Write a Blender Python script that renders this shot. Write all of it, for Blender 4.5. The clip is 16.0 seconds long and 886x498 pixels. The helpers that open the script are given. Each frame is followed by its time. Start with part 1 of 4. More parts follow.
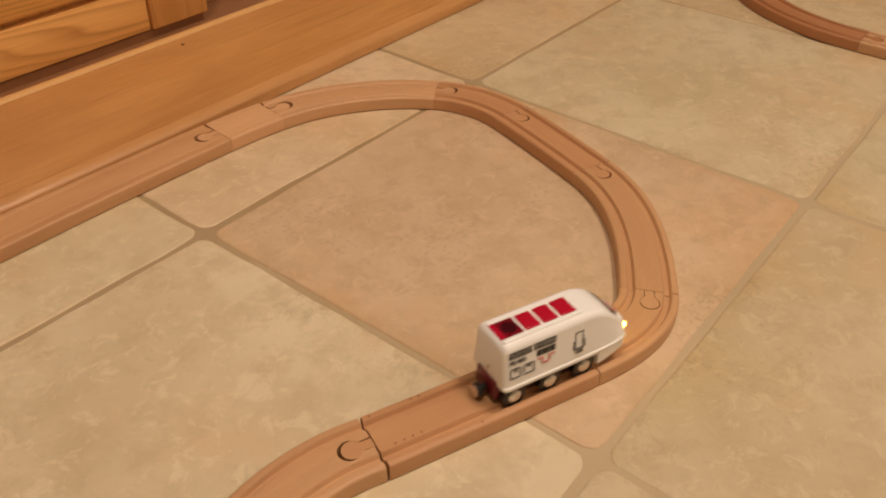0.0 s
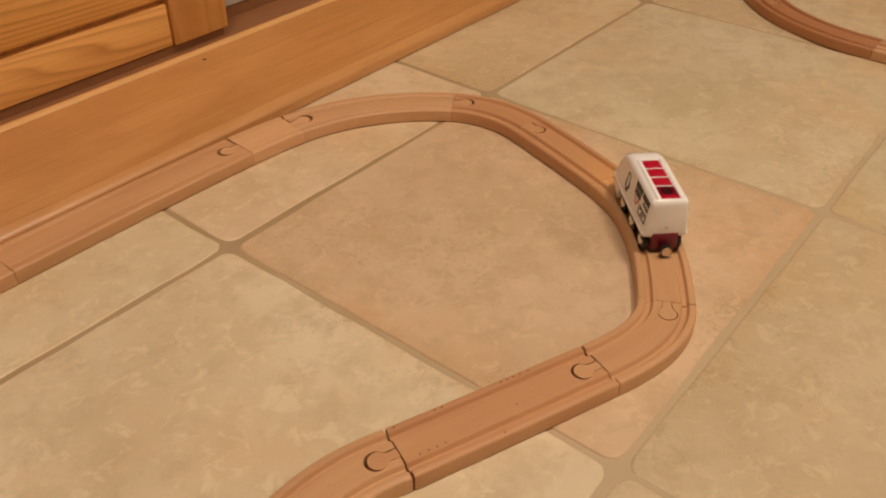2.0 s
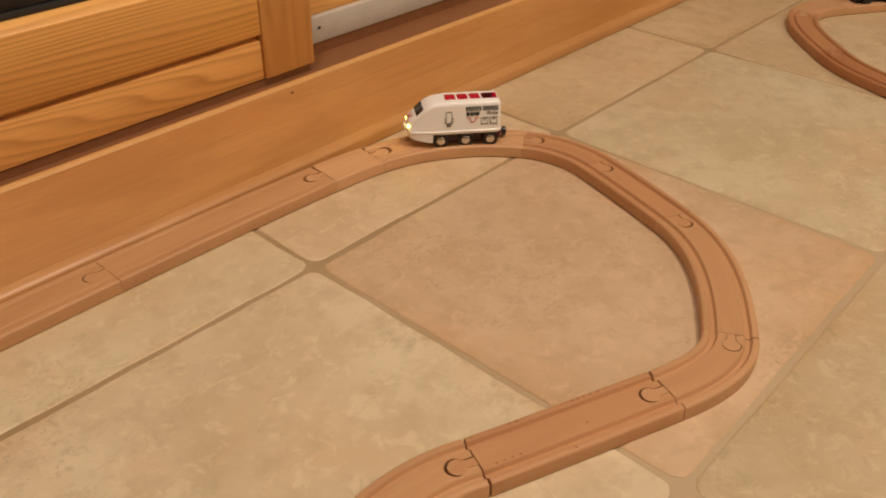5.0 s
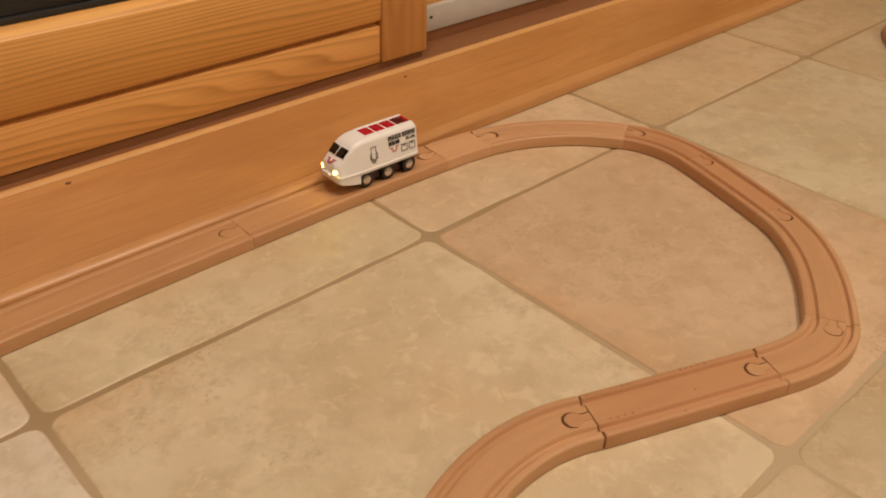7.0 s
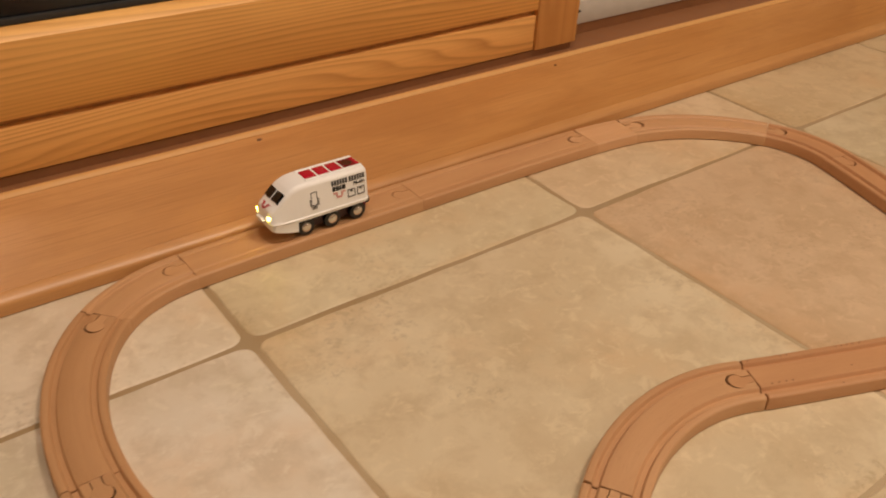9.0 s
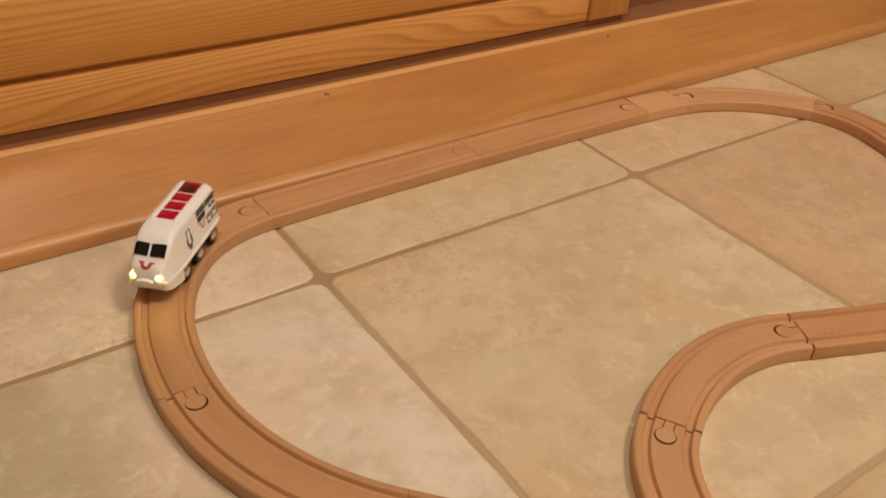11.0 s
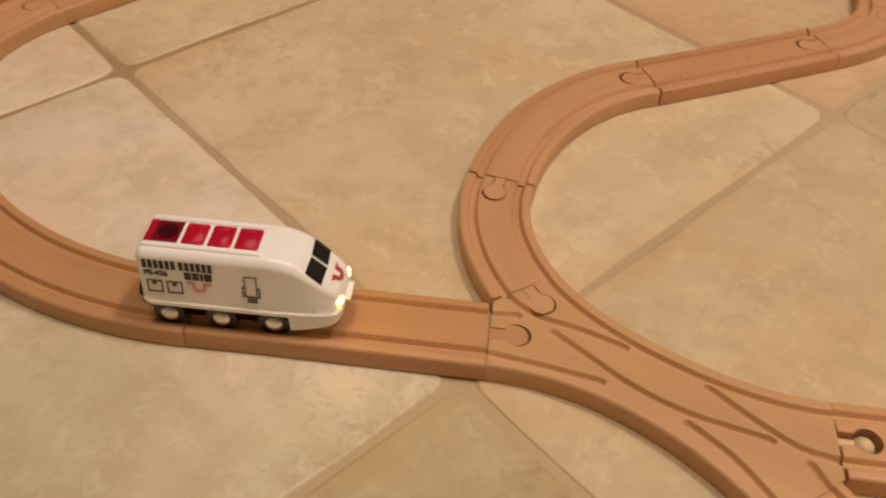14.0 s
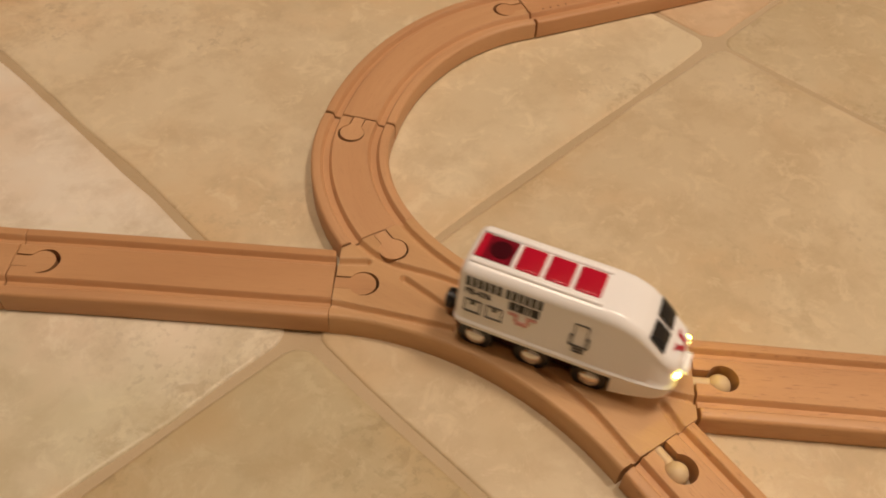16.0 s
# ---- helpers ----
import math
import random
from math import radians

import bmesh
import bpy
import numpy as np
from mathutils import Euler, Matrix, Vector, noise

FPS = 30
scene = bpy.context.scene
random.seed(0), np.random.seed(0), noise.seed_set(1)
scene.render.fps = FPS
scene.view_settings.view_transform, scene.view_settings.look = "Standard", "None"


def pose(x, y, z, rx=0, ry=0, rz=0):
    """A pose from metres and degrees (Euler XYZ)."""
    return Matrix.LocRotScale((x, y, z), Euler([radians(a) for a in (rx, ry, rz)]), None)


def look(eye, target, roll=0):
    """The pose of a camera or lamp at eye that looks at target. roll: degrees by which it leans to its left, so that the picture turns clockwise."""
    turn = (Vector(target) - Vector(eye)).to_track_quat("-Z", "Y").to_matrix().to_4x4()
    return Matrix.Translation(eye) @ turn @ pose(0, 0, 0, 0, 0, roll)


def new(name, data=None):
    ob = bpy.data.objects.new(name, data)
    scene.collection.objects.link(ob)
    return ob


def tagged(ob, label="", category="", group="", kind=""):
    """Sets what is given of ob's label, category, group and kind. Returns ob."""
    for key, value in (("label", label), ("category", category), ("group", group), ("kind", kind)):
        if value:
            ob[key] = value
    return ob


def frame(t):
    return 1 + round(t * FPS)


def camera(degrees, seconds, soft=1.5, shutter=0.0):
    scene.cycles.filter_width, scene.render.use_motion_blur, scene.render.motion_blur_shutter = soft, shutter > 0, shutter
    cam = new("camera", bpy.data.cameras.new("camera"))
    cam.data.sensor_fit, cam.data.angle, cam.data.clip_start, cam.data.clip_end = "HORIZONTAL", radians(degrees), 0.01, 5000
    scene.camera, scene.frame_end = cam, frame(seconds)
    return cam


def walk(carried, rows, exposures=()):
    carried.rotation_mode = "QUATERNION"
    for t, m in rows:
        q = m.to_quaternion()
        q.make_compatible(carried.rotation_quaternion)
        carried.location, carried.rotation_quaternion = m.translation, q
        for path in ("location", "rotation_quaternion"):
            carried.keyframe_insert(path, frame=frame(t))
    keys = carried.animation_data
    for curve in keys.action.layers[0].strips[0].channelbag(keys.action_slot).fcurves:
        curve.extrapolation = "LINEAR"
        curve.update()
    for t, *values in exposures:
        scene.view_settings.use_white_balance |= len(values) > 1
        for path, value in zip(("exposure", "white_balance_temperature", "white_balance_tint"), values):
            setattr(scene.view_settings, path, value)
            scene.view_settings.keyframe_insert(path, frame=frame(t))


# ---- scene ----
cam = camera(54.9, 16.0, soft=1.9, shutter=0.5)
PATH = [
    (0, (-0.303, -0.457, 0.377), (0.97, 0.516, -0.819), 1.4),
    (0.5, (-0.31, -0.461, 0.382), (0.955, 0.528, -0.81), 0.7),
    (1, (-0.31, -0.46, 0.385), (0.957, 0.534, -0.801), 0.6),
    (1.5, (-0.31, -0.458, 0.385), (0.942, 0.542, -0.812), -0.1),
    (2, (-0.311, -0.455, 0.389), (0.949, 0.542, -0.802), 0.5),
    (2.5, (-0.321, -0.463, 0.395), (0.94, 0.559, -0.772), 0.1),
    (3, (-0.321, -0.465, 0.394), (0.939, 0.563, -0.77), 0.1),
    (5.5, (-0.369, -0.46, 0.404), (0.853, 0.67, -0.706), 1.0),
    (6, (-0.384, -0.462, 0.402), (0.821, 0.687, -0.706), 1.2),
    (6.5, (-0.405, -0.46, 0.403), (0.772, 0.722, -0.7), 1.1),
    (7, (-0.426, -0.459, 0.402), (0.73, 0.741, -0.704), 1.8),
    (7.5, (-0.448, -0.46, 0.4), (0.672, 0.77, -0.711), 2.1),
    (8, (-0.474, -0.455, 0.403), (0.622, 0.806, -0.696), 2.5),
    (8.5, (-0.5, -0.454, 0.4), (0.576, 0.828, -0.695), 2.9),
    (9, (-0.528, -0.453, 0.4), (0.515, 0.851, -0.7), 3.1),
    (9.5, (-0.555, -0.457, 0.397), (0.469, 0.851, -0.717), 3.6),
    (12, (-0.583, -0.475, 0.386), (0.402, 0.832, -0.764), 4.7),
    (12.5, (-0.571, -0.479, 0.373), (0.428, 0.783, -0.814), 5.5),
    (13, (-0.555, -0.491, 0.353), (0.445, 0.704, -0.901), 5.2),
    (13.5, (-0.541, -0.495, 0.345), (0.45, 0.612, -0.994), 3.9),
    (14, (-0.513, -0.508, 0.327), (0.464, 0.526, -1.078), 2.6),
    (14.5, (-0.497, -0.516, 0.322), (0.5, 0.454, -1.116), 3.2),
    (15, (-0.48, -0.523, 0.314), (0.522, 0.407, -1.146), 4.0),
    (15.5, (-0.468, -0.531, 0.307), (0.549, 0.372, -1.159), 4.4),
    (16, (-0.466, -0.531, 0.307), (0.542, 0.364, -1.17), 4.2),
]
walk(cam, [(t, look(eye, target, roll)) for t, eye, target, roll in PATH])

# ---- world and light ----
world = bpy.data.worlds.new("world")
scene.world = world
world.use_nodes = True
world.node_tree.nodes["Background"].inputs[0].default_value = (0.02, 0.022, 0.03, 1)
world.node_tree.nodes["Background"].inputs[1].default_value = 0.3


def ceiling_light(name, x, y, power, size, colour):
    data = bpy.data.lights.new(name, "AREA")
    data.shape, data.size, data.energy, data.color = "DISK", size, power, colour
    ob = new(name, data)
    ob.matrix_basis = look((x, y, 2.34), (x, y, 0))
    return ob


WARM = (1.0, 0.797, 0.632)
LAMPS = ((0.40, -0.80, 24), (-0.45, -0.32, 15), (1.5, -2.5, 23))
for lamp_x, lamp_y, lamp_power in LAMPS:
    ceiling_light("lamp_light", lamp_x, lamp_y, lamp_power, 0.40, WARM)


# ---- materials ----
class Nodes:
    """A short way to write a node material."""

    def __init__(self, name):
        self.mat = bpy.data.materials.new(name)
        self.mat.use_nodes = True
        self.tree = self.mat.node_tree
        self.bsdf = self.tree.nodes["Principled BSDF"]

    def put(self, value, socket):
        if hasattr(value, "is_output"):
            self.tree.links.new(value, socket)
        else:
            socket.default_value = value

    def set(self, **values):
        for key, value in values.items():
            self.put(value, self.bsdf.inputs[key.replace("_", " ")])
        return self.mat

    def mix(self, fac, a, b, blend="MIX"):
        node = self.tree.nodes.new("ShaderNodeMix")
        node.data_type, node.blend_type = "RGBA", blend
        self.put(fac, node.inputs[0])
        self.put(a, node.inputs[6])
        self.put(b, node.inputs[7])
        return node.outputs[2]

    def ramp(self, value, stops):
        node = self.tree.nodes.new("ShaderNodeValToRGB")
        self.put(value, node.inputs[0])
        e = node.color_ramp.elements
        while len(e) < len(stops):
            e.new(0.5)
        for el, (pos, col) in zip(e, stops):
            el.position, el.color = pos, col if len(col) == 4 else (*col, 1)
        return node.outputs[0]

    def noise(self, vector, scale, detail=4, rough=0.55, distort=0.0):
        node = self.tree.nodes.new("ShaderNodeTexNoise")
        self.put(vector, node.inputs["Vector"])
        for key, value in (("Scale", scale), ("Detail", detail), ("Roughness", rough), ("Distortion", distort)):
            node.inputs[key].default_value = value
        return node.outputs[0]

    def wave(self, vector, scale, distort, detail=2, dscale=1.0, direction="Y"):
        node = self.tree.nodes.new("ShaderNodeTexWave")
        node.bands_direction = direction
        self.put(vector, node.inputs["Vector"])
        for key, value in (("Scale", scale), ("Distortion", distort), ("Detail", detail), ("Detail Scale", dscale)):
            node.inputs[key].default_value = value
        return node.outputs[1]

    def mapped(self, vector, scale, offset=(0, 0, 0)):
        node = self.tree.nodes.new("ShaderNodeMapping")
        self.put(vector, node.inputs[0])
        node.inputs["Scale"].default_value = scale
        self.put(offset, node.inputs["Location"])
        return node.outputs[0]

    def coord(self, which="Object"):
        return self.tree.nodes.new("ShaderNodeTexCoord").outputs[which]

    def info(self, which):
        return self.tree.nodes.new("ShaderNodeObjectInfo").outputs[which]

    def random_offset(self, amount):
        node = self.tree.nodes.new("ShaderNodeMath")
        node.operation = "MULTIPLY"
        self.put(self.info("Random"), node.inputs[0])
        node.inputs[1].default_value = amount
        both = self.tree.nodes.new("ShaderNodeCombineXYZ")
        for i in range(3):
            self.tree.links.new(node.outputs[0], both.inputs[i])
        return both.outputs[0]

    def bump(self, height, strength, distance):
        node = self.tree.nodes.new("ShaderNodeBump")
        self.put(height, node.inputs["Height"])
        node.inputs["Strength"].default_value, node.inputs["Distance"].default_value = strength, distance
        return node.outputs[0]


def plain(name, colour, rough, metal=0.0, speck=0.06, scale=400.0):
    """A smooth surface with a faint unevenness in colour and gloss."""
    n = Nodes(name)
    v = n.noise(n.coord(), scale, 3)
    dark = tuple(c * (1 - speck) for c in colour)
    return n.set(Base_Color=n.mix(v, (*dark, 1), (*colour, 1)), Roughness=n.ramp(v, [(0.2, (rough * 0.85,) * 3), (0.8, (min(1, rough * 1.15),) * 3)]), Metallic=metal)


def beech_wood(name="beech_wood", flecks=0.25):
    n = Nodes(name)
    uv = n.mapped(n.coord("UV"), (1, 1, 1), n.random_offset(7.0))
    fibre = n.noise(n.mapped(uv, (40, 900, 1)), 1.0, 5, 0.6)
    fleck = n.noise(n.mapped(uv, (160, 1500, 1)), 1.0, 2, 0.5)
    broad = n.noise(n.mapped(uv, (5, 38, 1)), 1.0, 3, 0.5, 0.6)
    col = n.ramp(broad, [(0.25, (0.51, 0.28, 0.137)), (0.5, (0.575, 0.328, 0.164)), (0.8, (0.63, 0.372, 0.193))])
    col = n.mix(n.ramp(fibre, [(0.30, (0.16,) * 3), (0.60, (0,) * 3)]), col, (0.45, 0.235, 0.115, 1))
    col = n.mix(n.ramp(fleck, [(0.26, (flecks,) * 3), (0.40, (0,) * 3)]), col, (0.38, 0.19, 0.09, 1))
    col = n.mix(1.0, col, n.info("Color"), "MULTIPLY")
    n.set(Roughness=n.ramp(fibre, [(0.2, (0.52,) * 3), (0.8, (0.40,) * 3)]), Normal=n.bump(fibre, 0.12, 0.0003))
    return n.set(Base_Color=col)


def varnished_pine(name, light, dark, stretch, rings, tilt=0.0, upright=False):
    """Year rings as the level lines of a drawn-out noise; tilt adds straight lines."""
    n = Nodes(name)
    c = n.coord()
    along = (22, 22, stretch) if upright else (stretch, 22, 22)
    fine = (500, 500, 14) if upright else (14, 500, 500)
    field = n.noise(n.mapped(c, along, (3.1, 0.0, 1.7)), 1.0, 1, 0.25)
    axis = n.tree.nodes.new("ShaderNodeSeparateXYZ")
    n.put(c, axis.inputs[0])
    parts = []
    for source, gain in ((field, rings), (axis.outputs["X" if upright else "Z"], tilt)):
        node = n.tree.nodes.new("ShaderNodeMath")
        node.operation = "MULTIPLY"
        n.put(source, node.inputs[0])
        node.inputs[1].default_value = gain
        parts.append(node.outputs[0])
    both = n.tree.nodes.new("ShaderNodeMath")
    n.put(parts[0], both.inputs[0])
    n.put(parts[1], both.inputs[1])
    saw = n.tree.nodes.new("ShaderNodeMath")
    saw.operation = "FRACT"
    n.put(both.outputs[0], saw.inputs[0])
    fibre = n.noise(n.mapped(c, fine), 1.0, 4, 0.6)
    broad = n.noise(n.mapped(c, (3, 18, 18)), 1.0, 3)
    late = n.ramp(saw.outputs[0], [(0.0, (0.0,) * 3), (0.30, (0.10,) * 3), (0.80, (0.80,) * 3), (0.95, (0.05,) * 3)])
    fade = n.ramp(n.noise(n.mapped(c, (7, 30, 30), (5.0, 1.0, 2.0)), 1.0, 3, 0.6), [(0.30, (0.35,) * 3), (0.65, (1,) * 3)])
    col = n.mix(n.mix(1.0, late, fade, "MULTIPLY"), (*light, 1), (*dark, 1))
    col = n.mix(n.ramp(fibre, [(0.33, (0.22,) * 3), (0.60, (0,) * 3)]), col, (*dark, 1))
    col = n.mix(n.ramp(broad, [(0.38, (0.30,) * 3), (0.65, (0,) * 3)]), col, tuple((a + b) / 2 for a, b in zip(light, dark)) + (1,))
    return n.set(Base_Color=col, Roughness=n.ramp(broad, [(0.3, (0.50,) * 3), (0.7, (0.40,) * 3)]), Normal=n.bump(fibre, 0.12, 0.0004), Coat_Weight=0.12, Coat_Roughness=0.25)


def sill_wood(name="sill_wood", patchy=0.0):
    n = Nodes(name)
    c = n.coord()
    streak = n.noise(n.mapped(c, (3.5, 55, 55)), 1.0, 6, 0.66, 0.5)
    fibre = n.noise(n.mapped(c, (22, 900, 900)), 1.0, 3)
    broad = n.noise(n.mapped(c, (2.2, 14, 14)), 1.0, 3)
    col = n.ramp(streak, [(0.25, (0.43, 0.187, 0.048)), (0.5, (0.495, 0.228, 0.065)), (0.75, (0.56, 0.272, 0.084))])
    col = n.mix(n.ramp(broad, [(0.42, (0,) * 3), (0.66, (0.6,) * 3)]), col, (0.58, 0.305, 0.115, 1))
    patch = n.noise(n.mapped(c, (6, 16, 16), (2.0, 5.0, 1.0)), 1.0, 4, 0.6, 0.8)
    col = n.mix(n.ramp(patch, [(0.46, (0,) * 3), (0.66, (0.45,) * 3)]), col, (0.37, 0.16, 0.045, 1))
    line = n.noise(n.mapped(c, (5, 210, 210), (1.0, 0.3, 4.0)), 1.0, 3, 0.6, 0.4)
    col = n.mix(n.ramp(line, [(0.30, (0.5,) * 3), (0.42, (0,) * 3)]), col, (0.34, 0.135, 0.034, 1))
    honey = n.noise(n.mapped(c, (2.6, 26, 26), (6.0, 2.0, 3.0)), 1.0, 4, 0.6, 0.5)
    col = n.mix(n.ramp(honey, [(0.54, (0,) * 3), (0.68, (0.4,) * 3)]), col, (0.56, 0.285, 0.09, 1))
    col = n.mix(n.ramp(fibre, [(0.33, (0.30,) * 3), (0.5, (0,) * 3)]), col, (0.33, 0.14, 0.038, 1))
    # mixes in a paler tone, unevenly
    if patchy:
        col = n.mix(n.ramp(patch, [(0.30, (patchy,) * 3), (0.70, (patchy * 0.5,) * 3)]), col, (0.68, 0.38, 0.16, 1))
    return n.set(Base_Color=col, Roughness=n.ramp(broad, [(0.3, (0.42,) * 3), (0.7, (0.33,) * 3)]), Normal=n.bump(streak, 0.15, 0.0006), Coat_Weight=0.2, Coat_Roughness=0.3)


def ceramic_tile(name="ceramic_tile", clouded=False):
    """Mottled glaze; the tile's UV runs from -1 to 1 between its rims."""
    n = Nodes(name)
    c = n.mapped(n.coord(), (1, 1, 1), n.random_offset(11.0))
    across = n.tree.nodes.new("ShaderNodeSeparateXYZ")
    away = n.tree.nodes.new("ShaderNodeVectorMath")
    away.operation = "ABSOLUTE"
    n.put(n.coord("UV"), away.inputs[0])
    n.put(away.outputs[0], across.inputs[0])
    outer = n.tree.nodes.new("ShaderNodeMath")
    outer.operation = "MAXIMUM"
    n.put(across.outputs["X"], outer.inputs[0])
    n.put(across.outputs["Y"], outer.inputs[1])
    rim = n.ramp(outer.outputs[0], [(0.86, (0,) * 3), (1.0, (1,) * 3)])
    cloud = n.noise(c, 6.5, 5, 0.6, 0.3)
    mottle = n.noise(c, 34.0, 6, 0.66, 0.2)
    pits = n.noise(c, 210.0, 3, 0.6)
    where = n.noise(c, 11.0, 3, 0.6)
    warm = n.noise(n.mapped(c, (1, 1, 1), (4.0, 9.0, 2.0)), 8.0, 4, 0.6)
    tone = n.info("Color")

    def shade(r, g, b):
        return n.mix(1.0, tone, (r, g, b, 1), "MULTIPLY")

    col = n.mix(n.ramp(cloud, [(0.34, (0,) * 3), (0.66, (1,) * 3)]), shade(0.93, 0.90, 0.85), shade(1.10, 1.12, 1.16))
    col = n.mix(n.ramp(warm, [(0.50, (0,) * 3), (0.70, (0.6,) * 3)]), col, shade(1.03, 0.88, 0.74))
    col = n.mix(n.ramp(mottle, [(0.36, (0.7,) * 3), (0.54, (0,) * 3)]), col, shade(0.84, 0.79, 0.72))
    flake = n.noise(n.mapped(c, (1, 1, 1), (7.0, 3.0, 5.0)), 60.0, 5, 0.7, 0.6)
    col = n.mix(n.ramp(flake, [(0.53, (0,) * 3), (0.64, (0.65,) * 3)]), col, shade(1.14, 1.15, 1.17))
    stained = n.mix(0.5, n.ramp(rim, [(0.0, (0,) * 3), (1.0, (1,) * 3)]), n.ramp(warm, [(0.35, (0,) * 3), (0.65, (1,) * 3)]))
    col = n.mix(n.ramp(stained, [(0.55, (0,) * 3), (0.95, (0.5,) * 3)]), col, shade(0.92, 0.78, 0.62))
    spots = n.ramp(pits, [(0.36, (1,) * 3), (0.45, (0,) * 3)])
    mask = n.mix(1.0, spots, n.ramp(where, [(0.50, (0,) * 3), (0.66, (0.42,) * 3)]), "MULTIPLY")
    col = n.mix(mask, col, shade(0.66, 0.62, 0.57))
    # chipped wear gathers in stretches along the tile's rim
    patchy = n.ramp(n.mix(0.62, n.ramp(rim, [(0.1, (0,) * 3), (0.9, (1,) * 3)]), n.ramp(where, [(0.40, (0,) * 3), (0.64, (1,) * 3)])), [(0.62, (0,) * 3), (0.88, (1,) * 3)])
    chips = n.ramp(n.noise(c, 120.0, 4, 0.7, 0.5), [(0.38, (0.6,) * 3), (0.50, (0,) * 3)])
    col = n.mix(n.mix(1.0, patchy, chips, "MULTIPLY"), col, shade(0.70, 0.63, 0.54))
    if clouded:
        split = n.tree.nodes.new("ShaderNodeVectorMath")
        split.operation = "DOT_PRODUCT"
        n.put(n.coord(), split.inputs[0])
        split.inputs[1].default_value = (2.6, 1.5, 0.0)
        edge = n.mix(0.55, n.ramp(split.outputs["Value"], [(0.0, (0,) * 3), (0.35, (1,) * 3)]), n.ramp(warm, [(0.3, (0,) * 3), (0.7, (1,) * 3)]))
        col = n.mix(n.ramp(edge, [(0.25, (0,) * 3), (0.65, (1,) * 3)]), n.mix(1.0, col, (0.80, 0.805, 0.68, 1), "MULTIPLY"), col)
    h = n.mix(0.3, cloud, n.mix(n.mix(1.0, patchy, chips, "MULTIPLY"), mottle, (0, 0, 0, 1)))
    return n.set(Base_Color=col, Roughness=n.ramp(mottle, [(0.3, (0.48,) * 3), (0.7, (0.36,) * 3)]), Normal=n.bump(h, 0.55, 0.003))


def grout():
    n = Nodes("grout")
    c = n.coord()
    v = n.noise(c, 600.0, 3)
    b = n.noise(n.mapped(c, (1, 1, 1), (0.4, 0.7, 0.0)), 4.5, 4, 0.65)
    col = n.mix(v, (0.37, 0.262, 0.135, 1), (0.44, 0.32, 0.178, 1))
    col = n.mix(n.ramp(b, [(0.40, (0,) * 3), (0.58, (0.7,) * 3)]), col, (0.50, 0.39, 0.25, 1))
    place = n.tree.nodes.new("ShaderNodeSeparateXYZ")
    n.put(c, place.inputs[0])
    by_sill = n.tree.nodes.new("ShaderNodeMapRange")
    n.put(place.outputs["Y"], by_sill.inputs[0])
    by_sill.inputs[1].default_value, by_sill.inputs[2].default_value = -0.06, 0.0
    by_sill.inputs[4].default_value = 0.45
    off_sill = n.tree.nodes.new("ShaderNodeMapRange")
    n.put(place.outputs["Y"], off_sill.inputs[0])
    off_sill.inputs[1].default_value, off_sill.inputs[2].default_value = -0.10, -0.30
    off_sill.inputs[4].default_value = 0.6
    # joint colour runs from darker beside the sill to paler out on the floor
    col = n.mix(off_sill.outputs[0], col, (0.53, 0.42, 0.275, 1))
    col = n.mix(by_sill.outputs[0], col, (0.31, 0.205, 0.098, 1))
    return n.set(Base_Color=col, Roughness=0.9, Normal=n.bump(v, 0.5, 0.0008))


def emitter(name, colour, strength):
    n = Nodes(name)
    return n.set(Base_Color=(*colour, 1), Emission_Color=(*colour, 1), Emission_Strength=strength)


BEECH = beech_wood()
FLECKED_BEECH = beech_wood("flecked_beech", 0.8)
PINE = varnished_pine("pine_rail", (0.92, 0.52, 0.16), (0.55, 0.242, 0.056), 1.5, 12.0, 205.0)
PINE_BROAD = varnished_pine("pine_board", (0.87, 0.47, 0.15), (0.46, 0.19, 0.043), 2.3, 12.0, 150.0)
PINE_STILE = varnished_pine("pine_stile", (0.66, 0.335, 0.105), (0.50, 0.22, 0.058), 2.0, 8.0, 10.0, True)
SILL = sill_wood()
PALE_SILL = sill_wood("pale_sill_wood", 0.45)
TILE = ceramic_tile()
CLOUDED_TILE = ceramic_tile("clouded_tile", True)
GROUT = grout()
PEG_WOOD = plain("pale_wood", (0.74, 0.56, 0.33), 0.5, 0, 0.15, 250)
WHITE_PLASTIC = plain("white_plastic", (0.93, 0.925, 0.915), 0.22, 0, 0.03, 60)
BLACK_PLASTIC = plain("black_plastic", (0.012, 0.011, 0.011), 0.35)
RED_PLASTIC = plain("red_plastic", (0.48, 0.008, 0.03), 0.2)
DARK_RED = plain("dark_red_plastic", (0.19, 0.007, 0.018), 0.18)
DARK_BUTTON = plain("dark_button", (0.055, 0.005, 0.009), 0.15)
MAROON = plain("maroon_plastic", (0.15, 0.008, 0.022), 0.3)
DARK_MAROON = plain("dark_maroon_plastic", (0.035, 0.006, 0.008), 0.35)
CHROME = plain("chrome", (0.70, 0.68, 0.66), 0.07, 1.0)
INK = plain("black_print", (0.02, 0.02, 0.022), 0.35)
RED_INK = plain("red_print", (0.68, 0.33, 0.30), 0.35)
GREY_INK = plain("grey_print", (0.09, 0.085, 0.08), 0.35)
WINDSCREEN = plain("windscreen", (0.010, 0.010, 0.011), 0.12)
HEADLIGHT = emitter("headlight_glow", (1.0, 0.76, 0.22), 5.0)
BULB = emitter("bulb_glow", (1.0, 0.74, 0.03), 330.0)
ALUMINIUM = plain("painted_aluminium", (0.62, 0.60, 0.55), 0.4, 0.0, 0.2, 60)
PALE_EDGE = plain("pale_edge", (0.70, 0.39, 0.14), 0.55, 0, 0.16, 70)
